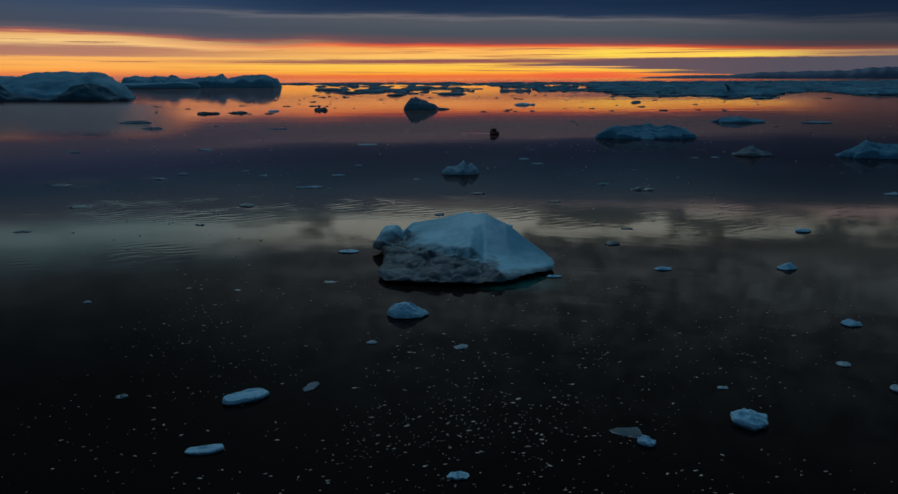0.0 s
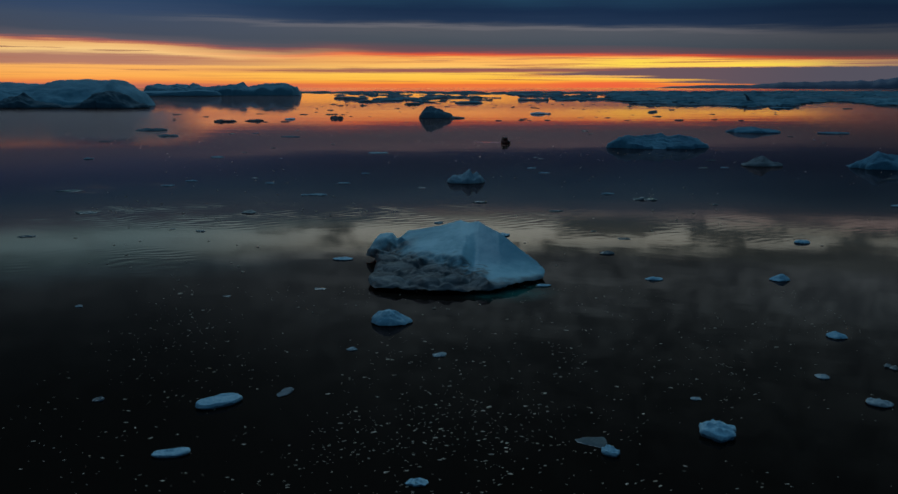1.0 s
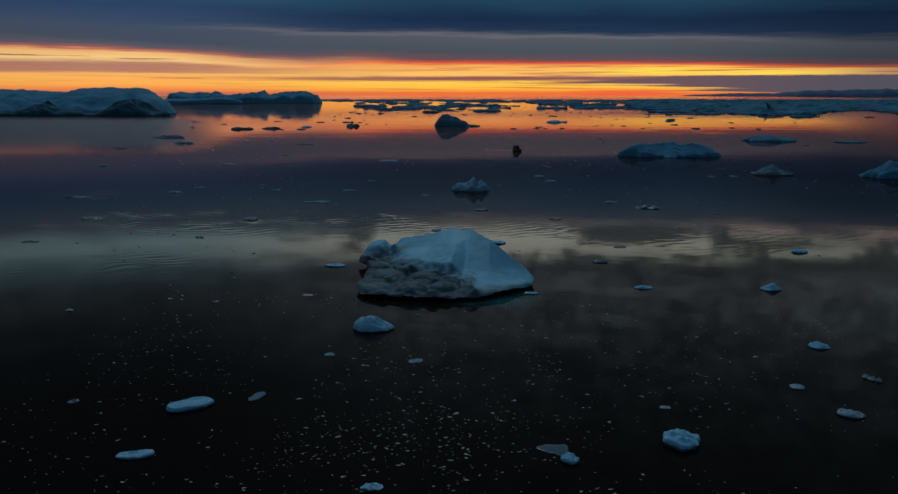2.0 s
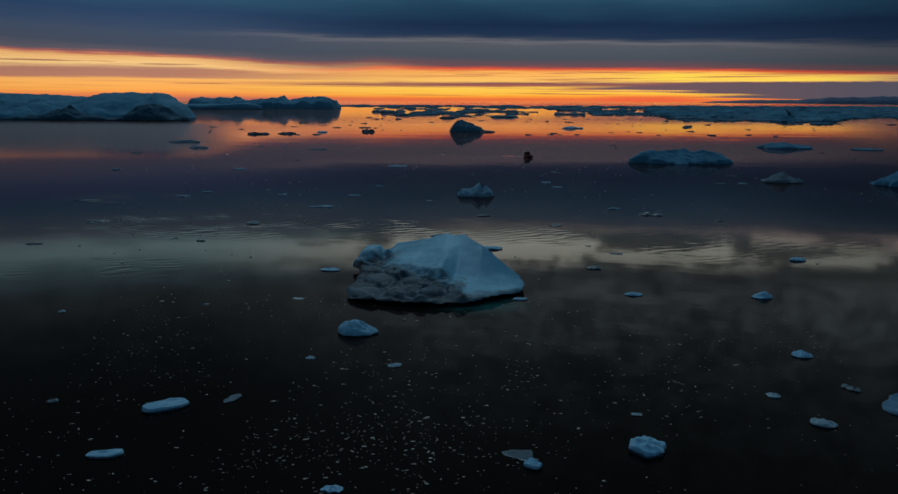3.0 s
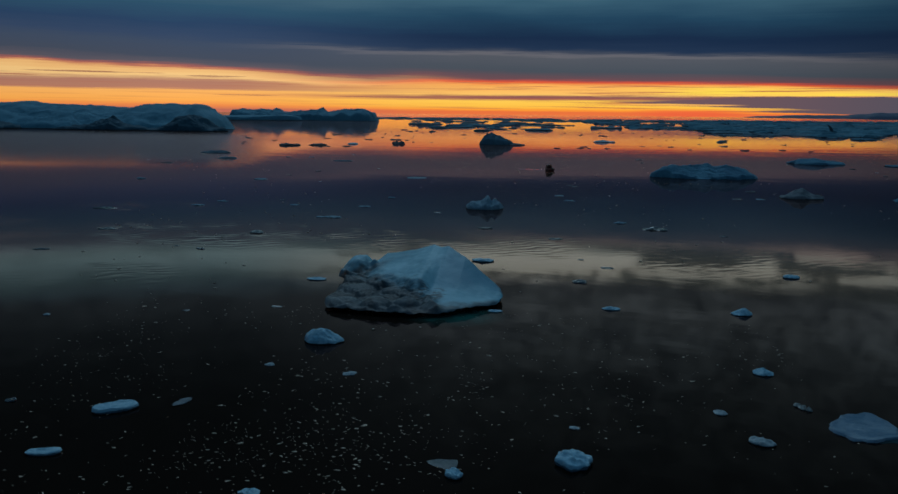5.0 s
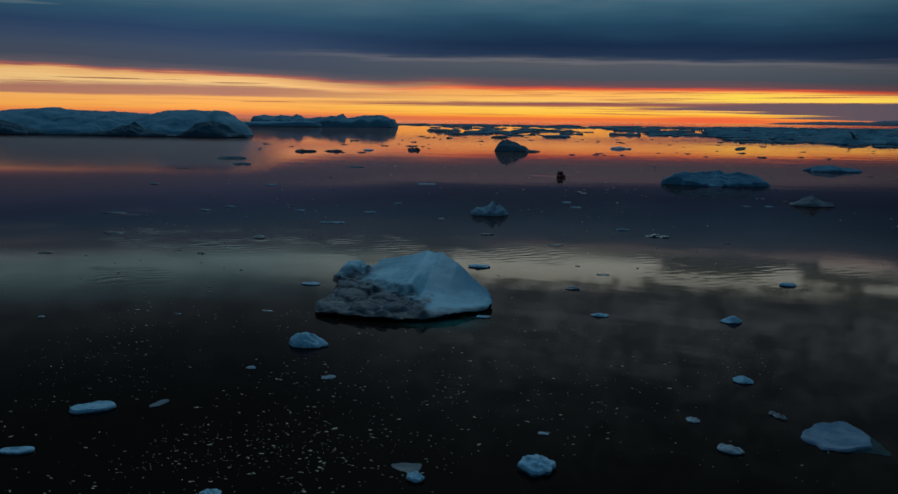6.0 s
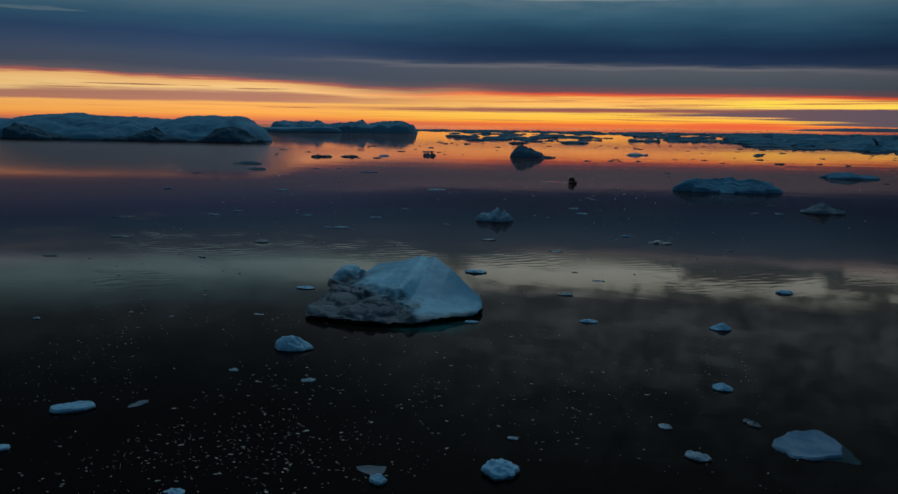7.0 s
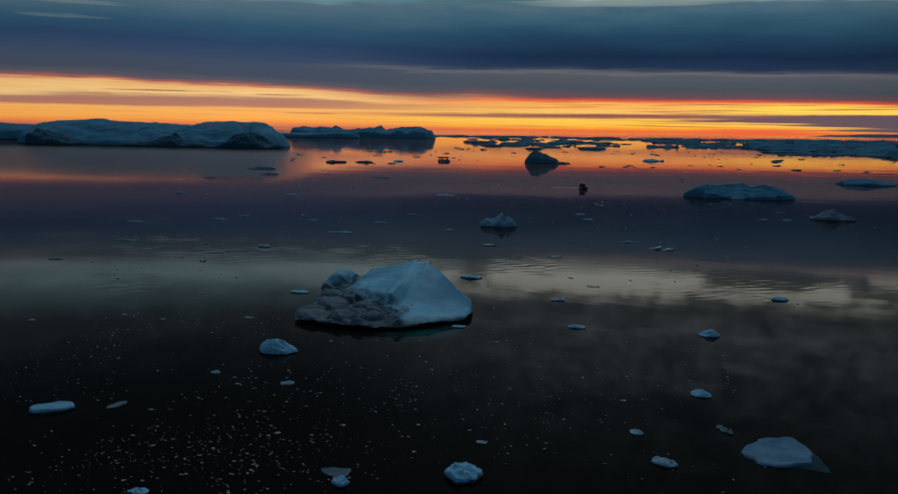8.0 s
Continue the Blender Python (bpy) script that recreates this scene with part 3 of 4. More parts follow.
def floe(x, y, w, h=0.22, d=None, turn=0.0, seed=0, mat=None, notch=None, label="small pale blue ice floe adrift on dark water", name="ice_floe", peak=0.0, group="drifting ice floes", jag=0.25, rim=0.35, crag=0.4, lumpy=0.55, edge=0.0, dome=0.3, outline=None, tilt=None):
    """A drifting piece of ice w metres wide, d deep and h high, with a lumpy outline and an undercut edge."""
    d = d or 0.75 * w
    rnd = random.Random(seed * 7919 + 13)
    ox, oy = rnd.uniform(-50, 50), rnd.uniform(-50, 50)
    ca, sa = math.cos(radians(turn)), math.sin(radians(turn))
    fine = 1 if w < 2 else 2

    def radius(a):
        base = 1 / math.sqrt((math.cos(a) / (w / 2)) ** 2 + (math.sin(a) / (d / 2)) ** 2)
        if outline:
            base = float(np.interp(math.degrees(a) % 360, [o[0] for o in outline], [o[1] for o in outline], period=360))
        return base * (1 + jag * fbm(ox + 1.3 * math.cos(a), oy + 1.3 * math.sin(a), 0, 3) + 0.05 * noise.noise((ox + 6 * math.cos(a), oy + 6 * math.sin(a), 1)))

    tilt_x, tilt_y = rnd.uniform(-0.35, 0.35) if tilt is None else tilt, rnd.uniform(0.0, 0.35)

    def height(px, py, r):
        u, v = px / w, py / d
        lump = 0.78 + tilt_x * u + tilt_y * v + lumpy * fbm(ox + 2.4 * u, oy + 2.4 * v, 2, 4) + edge * r ** 5 - crag * abs(noise.noise((ox + 3.1 * u, oy + 3.1 * v, 6)))
        lump += peak * math.exp(-((u - 0.12) ** 2 + v ** 2) * 14)
        return h * max(0.3 if dome < 0.5 else 0.5, lump) * (1 - dome * r ** 2.6)

    bm, low = shell(radius, height, 8 + 8 * fine, 30 + 22 * fine, rim * h, 0.06, depth=0.25)
    thing = new(name)
    thing.location, thing.rotation_euler = (x, y, 0), (0, 0, radians(turn))
    part("ice_top", bm, mat or ICE, thing)
    part("waterline_notch", low, notch or SHADE_ICE, thing, "wet shaded undercut at the waterline")
    return tagged(thing, label, "ice floe", group)


def berg(name, x, y, length, depth, profile, label, turn=0.0, seed=0, mat=None, rough=0.12, sharp=1.4, rings=26, segs=110, lean=0.0, rim=0.15, cat="iceberg", group="", jag=0.10):
    """An iceberg with a crest along its length: profile gives crest heights at even steps from one end to the other."""
    rnd = random.Random(seed * 104729 + 7)
    ox, oy = rnd.uniform(-50, 50), rnd.uniform(-50, 50)
    knots = [i / (len(profile) - 1) * 2 - 1 for i in range(len(profile))]
    top = max(profile)

    def radius(a):
        base = ((abs(math.cos(a)) / (length / 2)) ** 2.6 + (abs(math.sin(a)) / (depth / 2)) ** 2.6) ** (-1 / 2.6)
        return base * (1 + jag * fbm(ox + 2.5 * math.cos(a), oy + 2.5 * math.sin(a), 0, 4))

    def height(px, py, r):
        u, v = px / (length / 2), py / (depth / 2)
        crest = float(np.interp(u, knots, profile))
        ridge = lean + 0.35 * noise.noise((ox + 1.4 * u, oy, 5))
        side = max(0.0, 1 - abs((v - ridge) / (1.1 + (0.25 if v < ridge else -0.25))) ** sharp)
        rag = rough * top * (fbm(ox + 3.2 * u * length / depth * 0.5, oy + 3.2 * v, 1, 5) - 0.25 * abs(noise.noise((ox + 9 * u, oy + 7 * v, 8))))
        chop = 0.22 * rough * top * noise.noise((ox + 11 * u, oy + 8 * v, 4)) * (1 if side > 0.3 else 0.3)
        return max(0.06 * top, crest * side + rag * (0.4 + 0.6 * side) + chop)

    bm, low = shell(radius, height, rings, segs, rim, 0.02, depth=1.0)
    thing = new(name)
    thing.location, thing.rotation_euler = (x, y, 0), (0, 0, radians(turn))
    part("ice_body", bm, mat or BERG_ICE, thing)
    part("waterline_notch", low, mat or BERG_ICE, thing, "wet shaded undercut at the waterline")
    return tagged(thing, label, cat, group)


# ---- the sea -----------------------------------------------------------------
def build_sea():
    bm = bmesh.new()
    bmesh.ops.create_circle(bm, cap_ends=True, cap_tris=False, segments=180, radius=4950)
    part("water", bm, WATER)


build_sea()
tagged(bpy.data.objects["water"], "dark calm sea mirroring the dusk sky", "water", kind="structure")


# ---- the main iceberg ----------------------------------------------------------
def build_main_iceberg():
    cx, cy = -7.0, 77.5
    # outline by bearing from the centre, in degrees and metres
    bearings = [0, 18, 40, 62, 85, 105, 118, 130, 142, 152, 161, 172, 184, 198, 214, 228, 238, 250, 270, 290, 308, 322, 336, 350, 360]
    reaches = [8.9, 8.7, 9.3, 10.6, 12.6, 14.6, 14.4, 12.8, 12.0, 11.5, 9.2, 8.3, 8.2, 8.5, 10.0, 11.0, 10.4, 9.6, 9.4, 9.5, 9.2, 9.1, 9.6, 9.3, 8.9]

    def radius(a):
        deg = math.degrees(a) % 360
        return float(np.interp(deg, bearings, reaches)) * (1 + 0.018 * fbm(9 + 4 * math.cos(a), 4 * math.sin(a), 0, 4) + 0.012 * fbm(22 * math.cos(a), 22 * math.sin(a), 3, 3))

    crest_x = [-18, -15, -13.7, -12.9, -9, -6.6, -5.7, -4.6, -2.4, -0.2, 1.4, 3]
    crest_z = [0.5, 0.9, 1.4, 2.0, 2.9, 3.8, 3.75, 4.05, 3.3, 1.9, 1.0, 0.5]
    crest_y = [88, 88.5, 89, 89.5, 88, 86.5, 85.5, 84.2, 82, 80, 78.5, 77]

    def height(x, y, r):
        zc, yc = float(np.interp(x, crest_x, crest_z)), float(np.interp(x, crest_x, crest_y))
        front = 68.2 + 0.055 * max(0.0, x + 6) ** 2
        if y < yc:
            t = max(0.0, (y - front) / (yc - front))
            # the ridge that runs down from the peak parts a full snow slope from a hollowed face
            side = max(0.0, min(1.0, 0.5 + ((x + 4.75) - 0.105 * (y - 84.6) + 0.3 * noise.noise((x * 0.3, y * 0.3, 11))) / 1.5))
            side = side * side * (3 - 2 * side)
            full = 0.10 * t + 0.90 * t ** 0.72
            hollow = 0.26 * t / 0.50 if t < 0.50 else 0.26 + 0.74 * ((t - 0.50) / 0.50) ** 0.95
            base = 0.55 + (zc - 0.55) * ((1 - side) * full + side * hollow)
        else:
            base = zc * max(0.15, 1 - ((y - yc) / 3.6) ** 1.5)
        # the flank falls away towards the hollow below the knob
        inland = max(0.0, min(1.0, (x + 15.6) / 3.4)) if y < 83 else 1.0
        base = 0.5 + (base - 0.5) * (0.25 + 0.75 * inland)
        # rounded knob at the far corner, beaked towards the open water, and the dip beside it
        k = math.exp(-(((x + 15.3) / 1.55) ** 4 + ((y - 84.3) / 2.4) ** 4))
        crown = 2.15 - 0.10 * max(0.0, 85.2 - y) ** 1.7 - 0.16 * max(0.0, -15.4 - x) ** 2 - 0.12 * max(0.0, x + 14.7) ** 2 + 0.26 * fbm(x * 0.6, y * 0.6, 4, 4)
        base = base * (1 - 0.55 * k) + crown * k
        for bx, by, bz, br in ((-13.3, 84.4, 0.75, 0.42), (-12.7, 82.9, 0.40, 0.5), (-13.5, 81.6, 0.3, 0.5), (-12.1, 81.2, 0.30, 0.55), (-11.2, 80.2, 0.22, 0.5)):
            base += bz * math.exp(-(((x - bx) / br) ** 2 + ((y - by) / br) ** 2))
        # silty flank: a hollowed, broken shelf below the upland's edge, with rounded bulges along its foot
        bite = 0.24 * noise.noise((x * 0.45, y * 0.45, 3)) + 0.12 * noise.noise((x * 1.2, y * 1.2, 8))
        # metres inside the flank's upper border, which runs down to the right and ends on the snow ramp
        inside = min(75.1 - 0.775 * (x + 6) - y, 1.6 * (-3.5 - x) - 0.5 * (y - 71)) + 3.0 * bite
        flank = max(0.0, min(1.0, inside / 1.5))
        flank = flank * flank * (3 - 2 * flank)
        shelf = 0.46 - 0.10 * abs(noise.noise((x * 2.1, y * 2.1, 2))) + 0.055 * (y - 68.3) + 0.55 * max(0.0, fbm(x * 0.40, y * 0.40, 1, 3)) - 0.34 * abs(noise.noise((x * 0.9, y * 0.9, 9)))
        # worn terraces below the upland's edge
        worn = inside + 0.6 * noise.noise((x * 0.5, y * 0.5, 5)) + 0.2 * noise.noise((x * 1.3, y * 1.3, 4))
        for level, rise in ((1.7, 0.26), (3.2, 0.22)):
            lip = max(0.0, min(1.0, (level - worn) / 0.35))
            shelf += rise * lip * lip * (3 - 2 * lip)
        for bx, by, bz, br in ((-9.7, 70.3, 0.85, 1.6), (-6.8, 70.8, 0.75, 1.3), (-4.4, 71.4, 0.40, 1.0), (-13.2, 71.0, 0.42, 1.6), (-12.6, 75.6, 0.45, 1.8), (-9.0, 75.2, 0.45, 1.4), (-14.0, 78.6, 0.5, 1.3), (-6.4, 74.0, 0.45, 0.9), (-11.6, 78.4, 0.5, 1.3), (-4.9, 74.4, 0.42, 0.5), (-4.3, 73.6, 0.3, 0.4)):
            q = math.hypot(x - bx, y - by) / br
            if q < 1:
                shelf = max(shelf, 0.42 + 0.05 * (by - 68.3) + bz * (1 - q * q) ** 0.6 + 0.10 * noise.noise((x * 1.7, y * 1.7, 3)))
        base = base * (1 - flank) + shelf * flank
        base += 0.10 * fbm(x * 0.25, y * 0.25, 7, 3) + 0.045 * fbm(x * 0.8 + 0.3 * y, y * 0.5, 2, 4)
        return base

    def rim(x, y):
        return 0.46 + 0.22 * math.exp(-(((x + 16.8) / 1.6) ** 2 + ((y - 82.0) / 1.8) ** 2)) + 0.18 * noise.noise((x * 0.6, y * 0.6, 2)) + 0.12 * noise.noise((x * 1.9, y * 1.9, 5))

    def under(x, y):
        return 0.14 + 0.10 * math.exp(-(((x + 16.5) / 1.6) ** 2 + ((y - 81.6) / 1.6) ** 2)) + 0.05 * noise.noise((x * 0.45, y * 0.45, 6))

    bm, low = shell(radius, height, 120, 300, rim, under, (cx, cy), depth=0.8)
    thing = new("iceberg")
    part("ice_body", bm, MAIN_ICE, thing)
    part("waterline_notch", low, WET_SHADE_ICE, thing, "dark wave-cut notch at the waterline")
    tagged(thing, "blue-white iceberg with a smooth snow ramp and silty rough flank", "iceberg")


build_main_iceberg()


# ---- icebergs in the middle distance ---------------------------------------------
berg("iceberg", -7.0, 151.8, 7.2, 5.0, [0.6, 1.2, 1.5, 1.3, 1.4, 2.1, 2.7, 1.4, 2.1, 1.6, 0.5], "small pale blue iceberg with a jagged crown", seed=3, mat=CROWN_ICE, rough=0.15, rings=26, segs=90, rim=0.12)
berg("iceberg", 51.0, 241.0, 29.5, 13.0, [1.6, 3.2, 3.5, 3.3, 3.6, 3.5, 4.3, 3.5, 3.4, 3.6, 3.2, 1.3], "long low blue iceberg with a ragged top", seed=5, rough=0.16, rings=30, segs=150, mat=MID_ICE, sharp=1.0, rim=0.04, jag=0.2)
berg("iceberg", 109.0, 322.0, 20.0, 16.0, [0.7, 1.8, 2.2, 1.6, 1.2, 0.6], "low flat blue iceberg on dark water", seed=6, rough=0.2, mat=MID_ICE, sharp=1.0, rim=0.04, jag=0.2)
berg("iceberg", 137.0, 314.0, 12.0, 8.0, [0.3, 0.6, 0.5, 0.4], "thin flat ice floe lying low", seed=7, rim=0.2, cat="ice floe", mat=MID_ICE)
berg("iceberg", 63.6, 187.0, 9.6, 6.5, [0.4, 0.9, 1.9, 2.3, 1.2, 0.8, 0.4], "grey silty iceberg with a low hump", seed=8, mat=GREY_ICE, rough=0.2, rim=0.1)
berg("iceberg", 93.5, 183.0, 21.0, 12.0, [0.6, 2.2, 4.3, 3.0, 3.1, 3.0, 3.1, 2.6, 1.0], "pale blue iceberg with a peak at one end", seed=9, rough=0.14, mat=MID_ICE, sharp=1.0, rim=0.04, jag=0.2)
berg("iceberg", -29.0, 455.0, 20.0, 12.0, [1.0, 4.2, 6.6, 6.7, 6.1, 5.3, 4.3, 3.0, 1.2], "dark wedge-shaped iceberg against the glow", seed=10, mat=FAR_ICE, rough=0.20, lean=-0.2, sharp=1.1, rings=34, segs=140)
berg("ice_floe", -16.5, 452.0, 9.0, 7.0, [0.5, 1.0, 0.8, 0.4], "low dark floe beside the wedge-shaped iceberg", seed=11, mat=DARK_ICE, cat="ice floe")

# ---- the great iceberg and those beyond it ------------------------------------------
def skyline_berg(name, y, depth, xs, zs, label, mat, seed, rough=0.085, rings=56, segs=380, cliff=0.45):
    """A large iceberg along the x axis: zs gives the height of its skyline at the places xs. The near side is part cliff, part slope."""
    cx, half = (xs[0] + xs[-1]) / 2, (xs[-1] - xs[0]) / 2
    top = max(zs)

    def radius(a):
        base = ((abs(math.cos(a)) / half) ** 5 + (abs(math.sin(a)) / (depth / 2)) ** 5) ** -0.2
        return base * (1 + 0.035 * fbm(seed + 3 * math.cos(a), 3 * math.sin(a), 0, 4))

    def height(px, py, r):
        crest = float(np.interp(px + cx, xs, zs))
        v = py / (depth / 2)
        side = 1 - (1 - cliff) * abs(v) ** 1.5 if v < 0 else 1 - 0.35 * v * v
        step = 0.04 * top * (noise.noise((px * 0.035, v * 2.2, seed)) > 0.12) * max(0.0, -v)
        rag = rough * top * (fbm(px * 0.045, py * 0.06, seed, 5) - 0.5 * abs(noise.noise((px * 0.11, py * 0.10, seed + 4))))
        return max(0.05 * top, crest * side - step + rag)

    bm, low = shell(radius, height, rings, segs, 0.012 * top, 0.006, depth=1.0)
    thing = new(name)
    thing.location = (cx, y, 0)
    part("ice_body", bm, mat, thing)
    part("waterline_notch", low, FOOT_ICE, thing, "dark ice at the waterline")
    return tagged(thing, label, "iceberg")


skyline_berg("tabular_iceberg", 690.0, 92.0, [-574, -566, -542, -500, -482, -450, -400, -387, -385, -357, -339, -336, -332, -328, -326, -321, -314, -308, -304],
             [14, 20.5, 23.6, 25.6, 23.8, 21.8, 19.6, 20.4, 23.6, 24.0, 23.0, 21.6, 24.4, 24.0, 19.5, 17.0, 14.0, 8, 3], "huge blue-grey iceberg with a long sloping back", BERG_ICE, 3.3, rough=0.07, cliff=0.12)
skyline_berg("tabular_iceberg", 1400.0, 80.0, [-604, -596, -560, -524, -518, -512, -478, -447, -436, -431, -426, -418, -396, -384, -366, -350, -334, -327],
             [9, 17.5, 18.4, 18.5, 22.2, 17.5, 14.5, 18.6, 20, 24.2, 19, 14, 17.6, 21, 20.6, 20.6, 14.5, 4], "long dark blue iceberg with a broken skyline", BERG_ICE, 8.1, rough=0.19, cliff=0.6)
berg("iceberg", -396.0, 641.0, 92.0, 26.0, [0.8, 2, 3.2, 4.5, 8, 11.5, 5, 4, 1.5], "dark low ice ridge at the foot of the great iceberg", seed=22, mat=FOOT_ICE, rough=0.2, sharp=1.5, rim=0.5, jag=0.2)
berg("iceberg", -311.0, 637.0, 66.0, 30.0, [1.5, 3, 7, 12.5, 14.5, 13, 9.5, 4, 1.5], "dark pyramid of ice at the foot of the great iceberg", seed=23, mat=FOOT_ICE, rough=0.17, sharp=1.5, rim=0.5, jag=0.2)
berg("iceberg", -508.0, 640.0, 62.0, 34.0, [9, 14, 13, 9, 5, 1.5], "dark ice buttress beneath the sloping iceberg", seed=24, mat=FOOT_ICE, rough=0.17, sharp=1.6, rim=0.5, jag=0.18)
berg("iceberg", -770.0, 820.0, 250.0, 60.0, [19, 20, 19, 20.5, 20, 19, 17, 13], "distant blue iceberg with an even top", seed=25, rough=0.06, sharp=2.5, rim=1.5)
berg("iceberg", -545.0, 1330.0, 200.0, 50.0, [3, 8, 8, 8.5, 9, 9, 10.5, 6], "low tongue of pale blue ice", seed=26, rough=0.05, sharp=3.6, rim=1.0, jag=0.05)

# ---- floes of the near water --------------------------------------------------------
floe(-11.6, 59.8, 3.2, 1.15, 2.4, seed=30, tilt=-0.6, lumpy=0.24, label="domed blue-white floe lying before the iceberg", rim=0.07, jag=0.2, crag=0.10, dome=0.75,
     outline=[(0, 1.80), (25, 1.30), (60, 1.05), (100, 1.10), (140, 1.35), (180, 1.45), (215, 1.45), (260, 1.15), (300, 1.15), (335, 1.50)])
floe(-20.3, 43.1, 2.75, 0.34, 1.30, turn=36, seed=31, label="long flat pale blue floe with raised rim", jag=0.14, edge=0.45, lumpy=0.25, crag=0.2, dome=0.1)
floe(-20.75, 36.5, 1.95, 0.30, 0.75, turn=8, seed=32, label="long narrow crescent-shaped blue floe", jag=0.06, crag=0.08, lumpy=0.2, edge=0.1, dome=0.3,
     outline=[(0, 1.0), (18, 1.02), (40, 0.52), (90, 0.22), (135, 0.36), (168, 0.92), (188, 1.0), (225, 0.50), (270, 0.36), (320, 0.52)])
floe(8.65, 40.0, 1.95, 0.78, 1.9, seed=33, label="chunky six-sided blue-white floe", jag=0.08, crag=0.35, lumpy=0.25, dome=0.4, rim=0.25,
     outline=[(10, 1.12), (40, 0.88), (72, 1.10), (104, 0.90), (138, 1.08), (165, 0.88), (196, 1.10), (228, 0.88), (262, 1.12), (295, 0.90), (325, 1.06), (346, 0.94)])
floe(2.35, 37.5, 1.0, 0.26, 0.85, seed=34, label="small round pale blue floe", edge=0.5, dome=0.2, jag=0.18)
floe(1.75, 38.7, 1.7, 0.05, 1.1, seed=35, mat=CLEAR_ICE, notch=CLEAR_ICE, label="thin wedge-shaped plate of clear ice, awash", jag=0.02, lumpy=0.1, crag=0.1,
     outline=[(18, 0.63), (50, 0.85), (80, 0.64), (108, 0.64), (150, 0.95), (167, 1.17), (180, 0.95), (215, 0.55), (252, 0.47), (298, 0.74), (330, 0.62)])
floe(-7.6, 34.0, 1.05, 0.26, 0.75, seed=36, label="small lumpy pale blue floe", dome=0.6, lumpy=0.8)
floe(-16.75, 45.0, 1.15, 0.12, 0.5, seed=37, mat=GREY_ICE, label="thin angular blade of grey ice", jag=0.06, lumpy=0.2,
     outline=[(0, 0.36), (70, 0.72), (115, 0.55), (180, 0.28), (250, 0.86), (275, 0.6), (320, 0.34)])
floe(-28.0, 43.4, 0.72, 0.14, 0.6, seed=38, mat=CLEAR_ICE, label="small dull grey floe")
floe(23.0, 57.3, 1.5, 0.42, 1.25, seed=39, label="rounded blue floe with a dark foot", dome=0.65, rim=0.12, lumpy=0.35, crag=0.2)
floe(18.2, 48.8, 0.9, 0.24, 0.75, turn=-18, seed=40, mat=PALE_ICE, label="small tapered blue floe", dome=0.65, rim=0.12, lumpy=0.35, crag=0.2)
floe(25.4, 75.0, 2.1, 0.42, 1.4, seed=41, label="small bright blue floe with a pointed top", peak=0.6, dome=0.65, rim=0.12, lumpy=0.35, crag=0.2)
floe(35.2, 93.7, 2.1, 0.45, 1.3, seed=42, label="small bright blue floe, low and flat", dome=0.65, rim=0.12, lumpy=0.35, crag=0.2)
floe(12.95, 74.8, 1.75, 0.3, 1.1, seed=43, label="small flat blue floe", dome=0.65, rim=0.12, lumpy=0.35, crag=0.2)
floe(10.2, 86.6, 1.7, 0.26, 1.1, seed=44, mat=CLEAR_ICE, label="dull grey-green floe, low in the water")
floe(-19.6, 82.6, 2.3, 0.22, 1.2, seed=45, label="flat dim blue floe beside the iceberg")
floe(-7.4, 52.1, 1.1, 0.2, 0.6, turn=10, seed=46, mat=PALE_ICE, label="small thin white floe with a tail", jag=0.4, dome=0.65, rim=0.12)
floe(-13.85, 53.1, 0.8, 0.2, 0.5, seed=47, mat=PALE_ICE, label="small white floe on dark water", dome=0.65, rim=0.12, lumpy=0.35, crag=0.2)
floe(-39.5, 63.3, 0.65, 0.18, 0.5, seed=48, mat=PALE_ICE, label="small white floe on dark water", dome=0.65, rim=0.12, lumpy=0.35, crag=0.2)
floe(-1.9, 97.2, 2.9, 0.34, 1.9, seed=49, label="flat oval floe behind the iceberg", jag=0.12)
floe(1.7, 71.9, 1.5, 0.16, 0.8, seed=50, label="flat white floe at the iceberg's tip")
floe(8.8, 44.85, 0.7, 0.1, 0.4, seed=51, mat=PALE_ICE, label="small thin grey-white floe")
floe(26.6, 47.5, 4.2, 0.17, 3.6, seed=52, mat=PLATE_ICE, notch=AWASH_ICE, label="large pale blue floe, smooth as a tray, with a crinkled rim", jag=0.16, rim=0.05, edge=1.3, lumpy=0.35, crag=0.45, dome=0.40, tilt=0.3,
     outline=[(15, 1.95), (48, 2.4), (67, 2.75), (90, 2.25), (133, 1.75), (160, 1.85), (188, 2.15), (212, 2.1), (234, 2.15), (267, 1.9), (300, 1.7), (318, 1.9), (344, 1.7)])
floe(27.5, 47.3, 3.0, 0.03, 3.0, seed=55, mat=AWASH_ICE, notch=AWASH_ICE, label="teal ice ledge awash under the large floe", jag=0.1, rim=0.5, lumpy=0.3,
     outline=[(10, 1.25), (60, 1.7), (100, 0.9), (180, 1.9), (215, 2.4), (240, 1.9), (270, 1.55), (292, 1.8), (306, 2.35), (317, 2.15), (330, 1.6)])
floe(19.75, 44.4, 1.5, 0.38, 0.9, turn=-22, seed=53, mat=PALE_ICE, label="long narrow pale blue floe", jag=0.2, crag=0.45, lumpy=0.4, dome=0.45, rim=0.2)
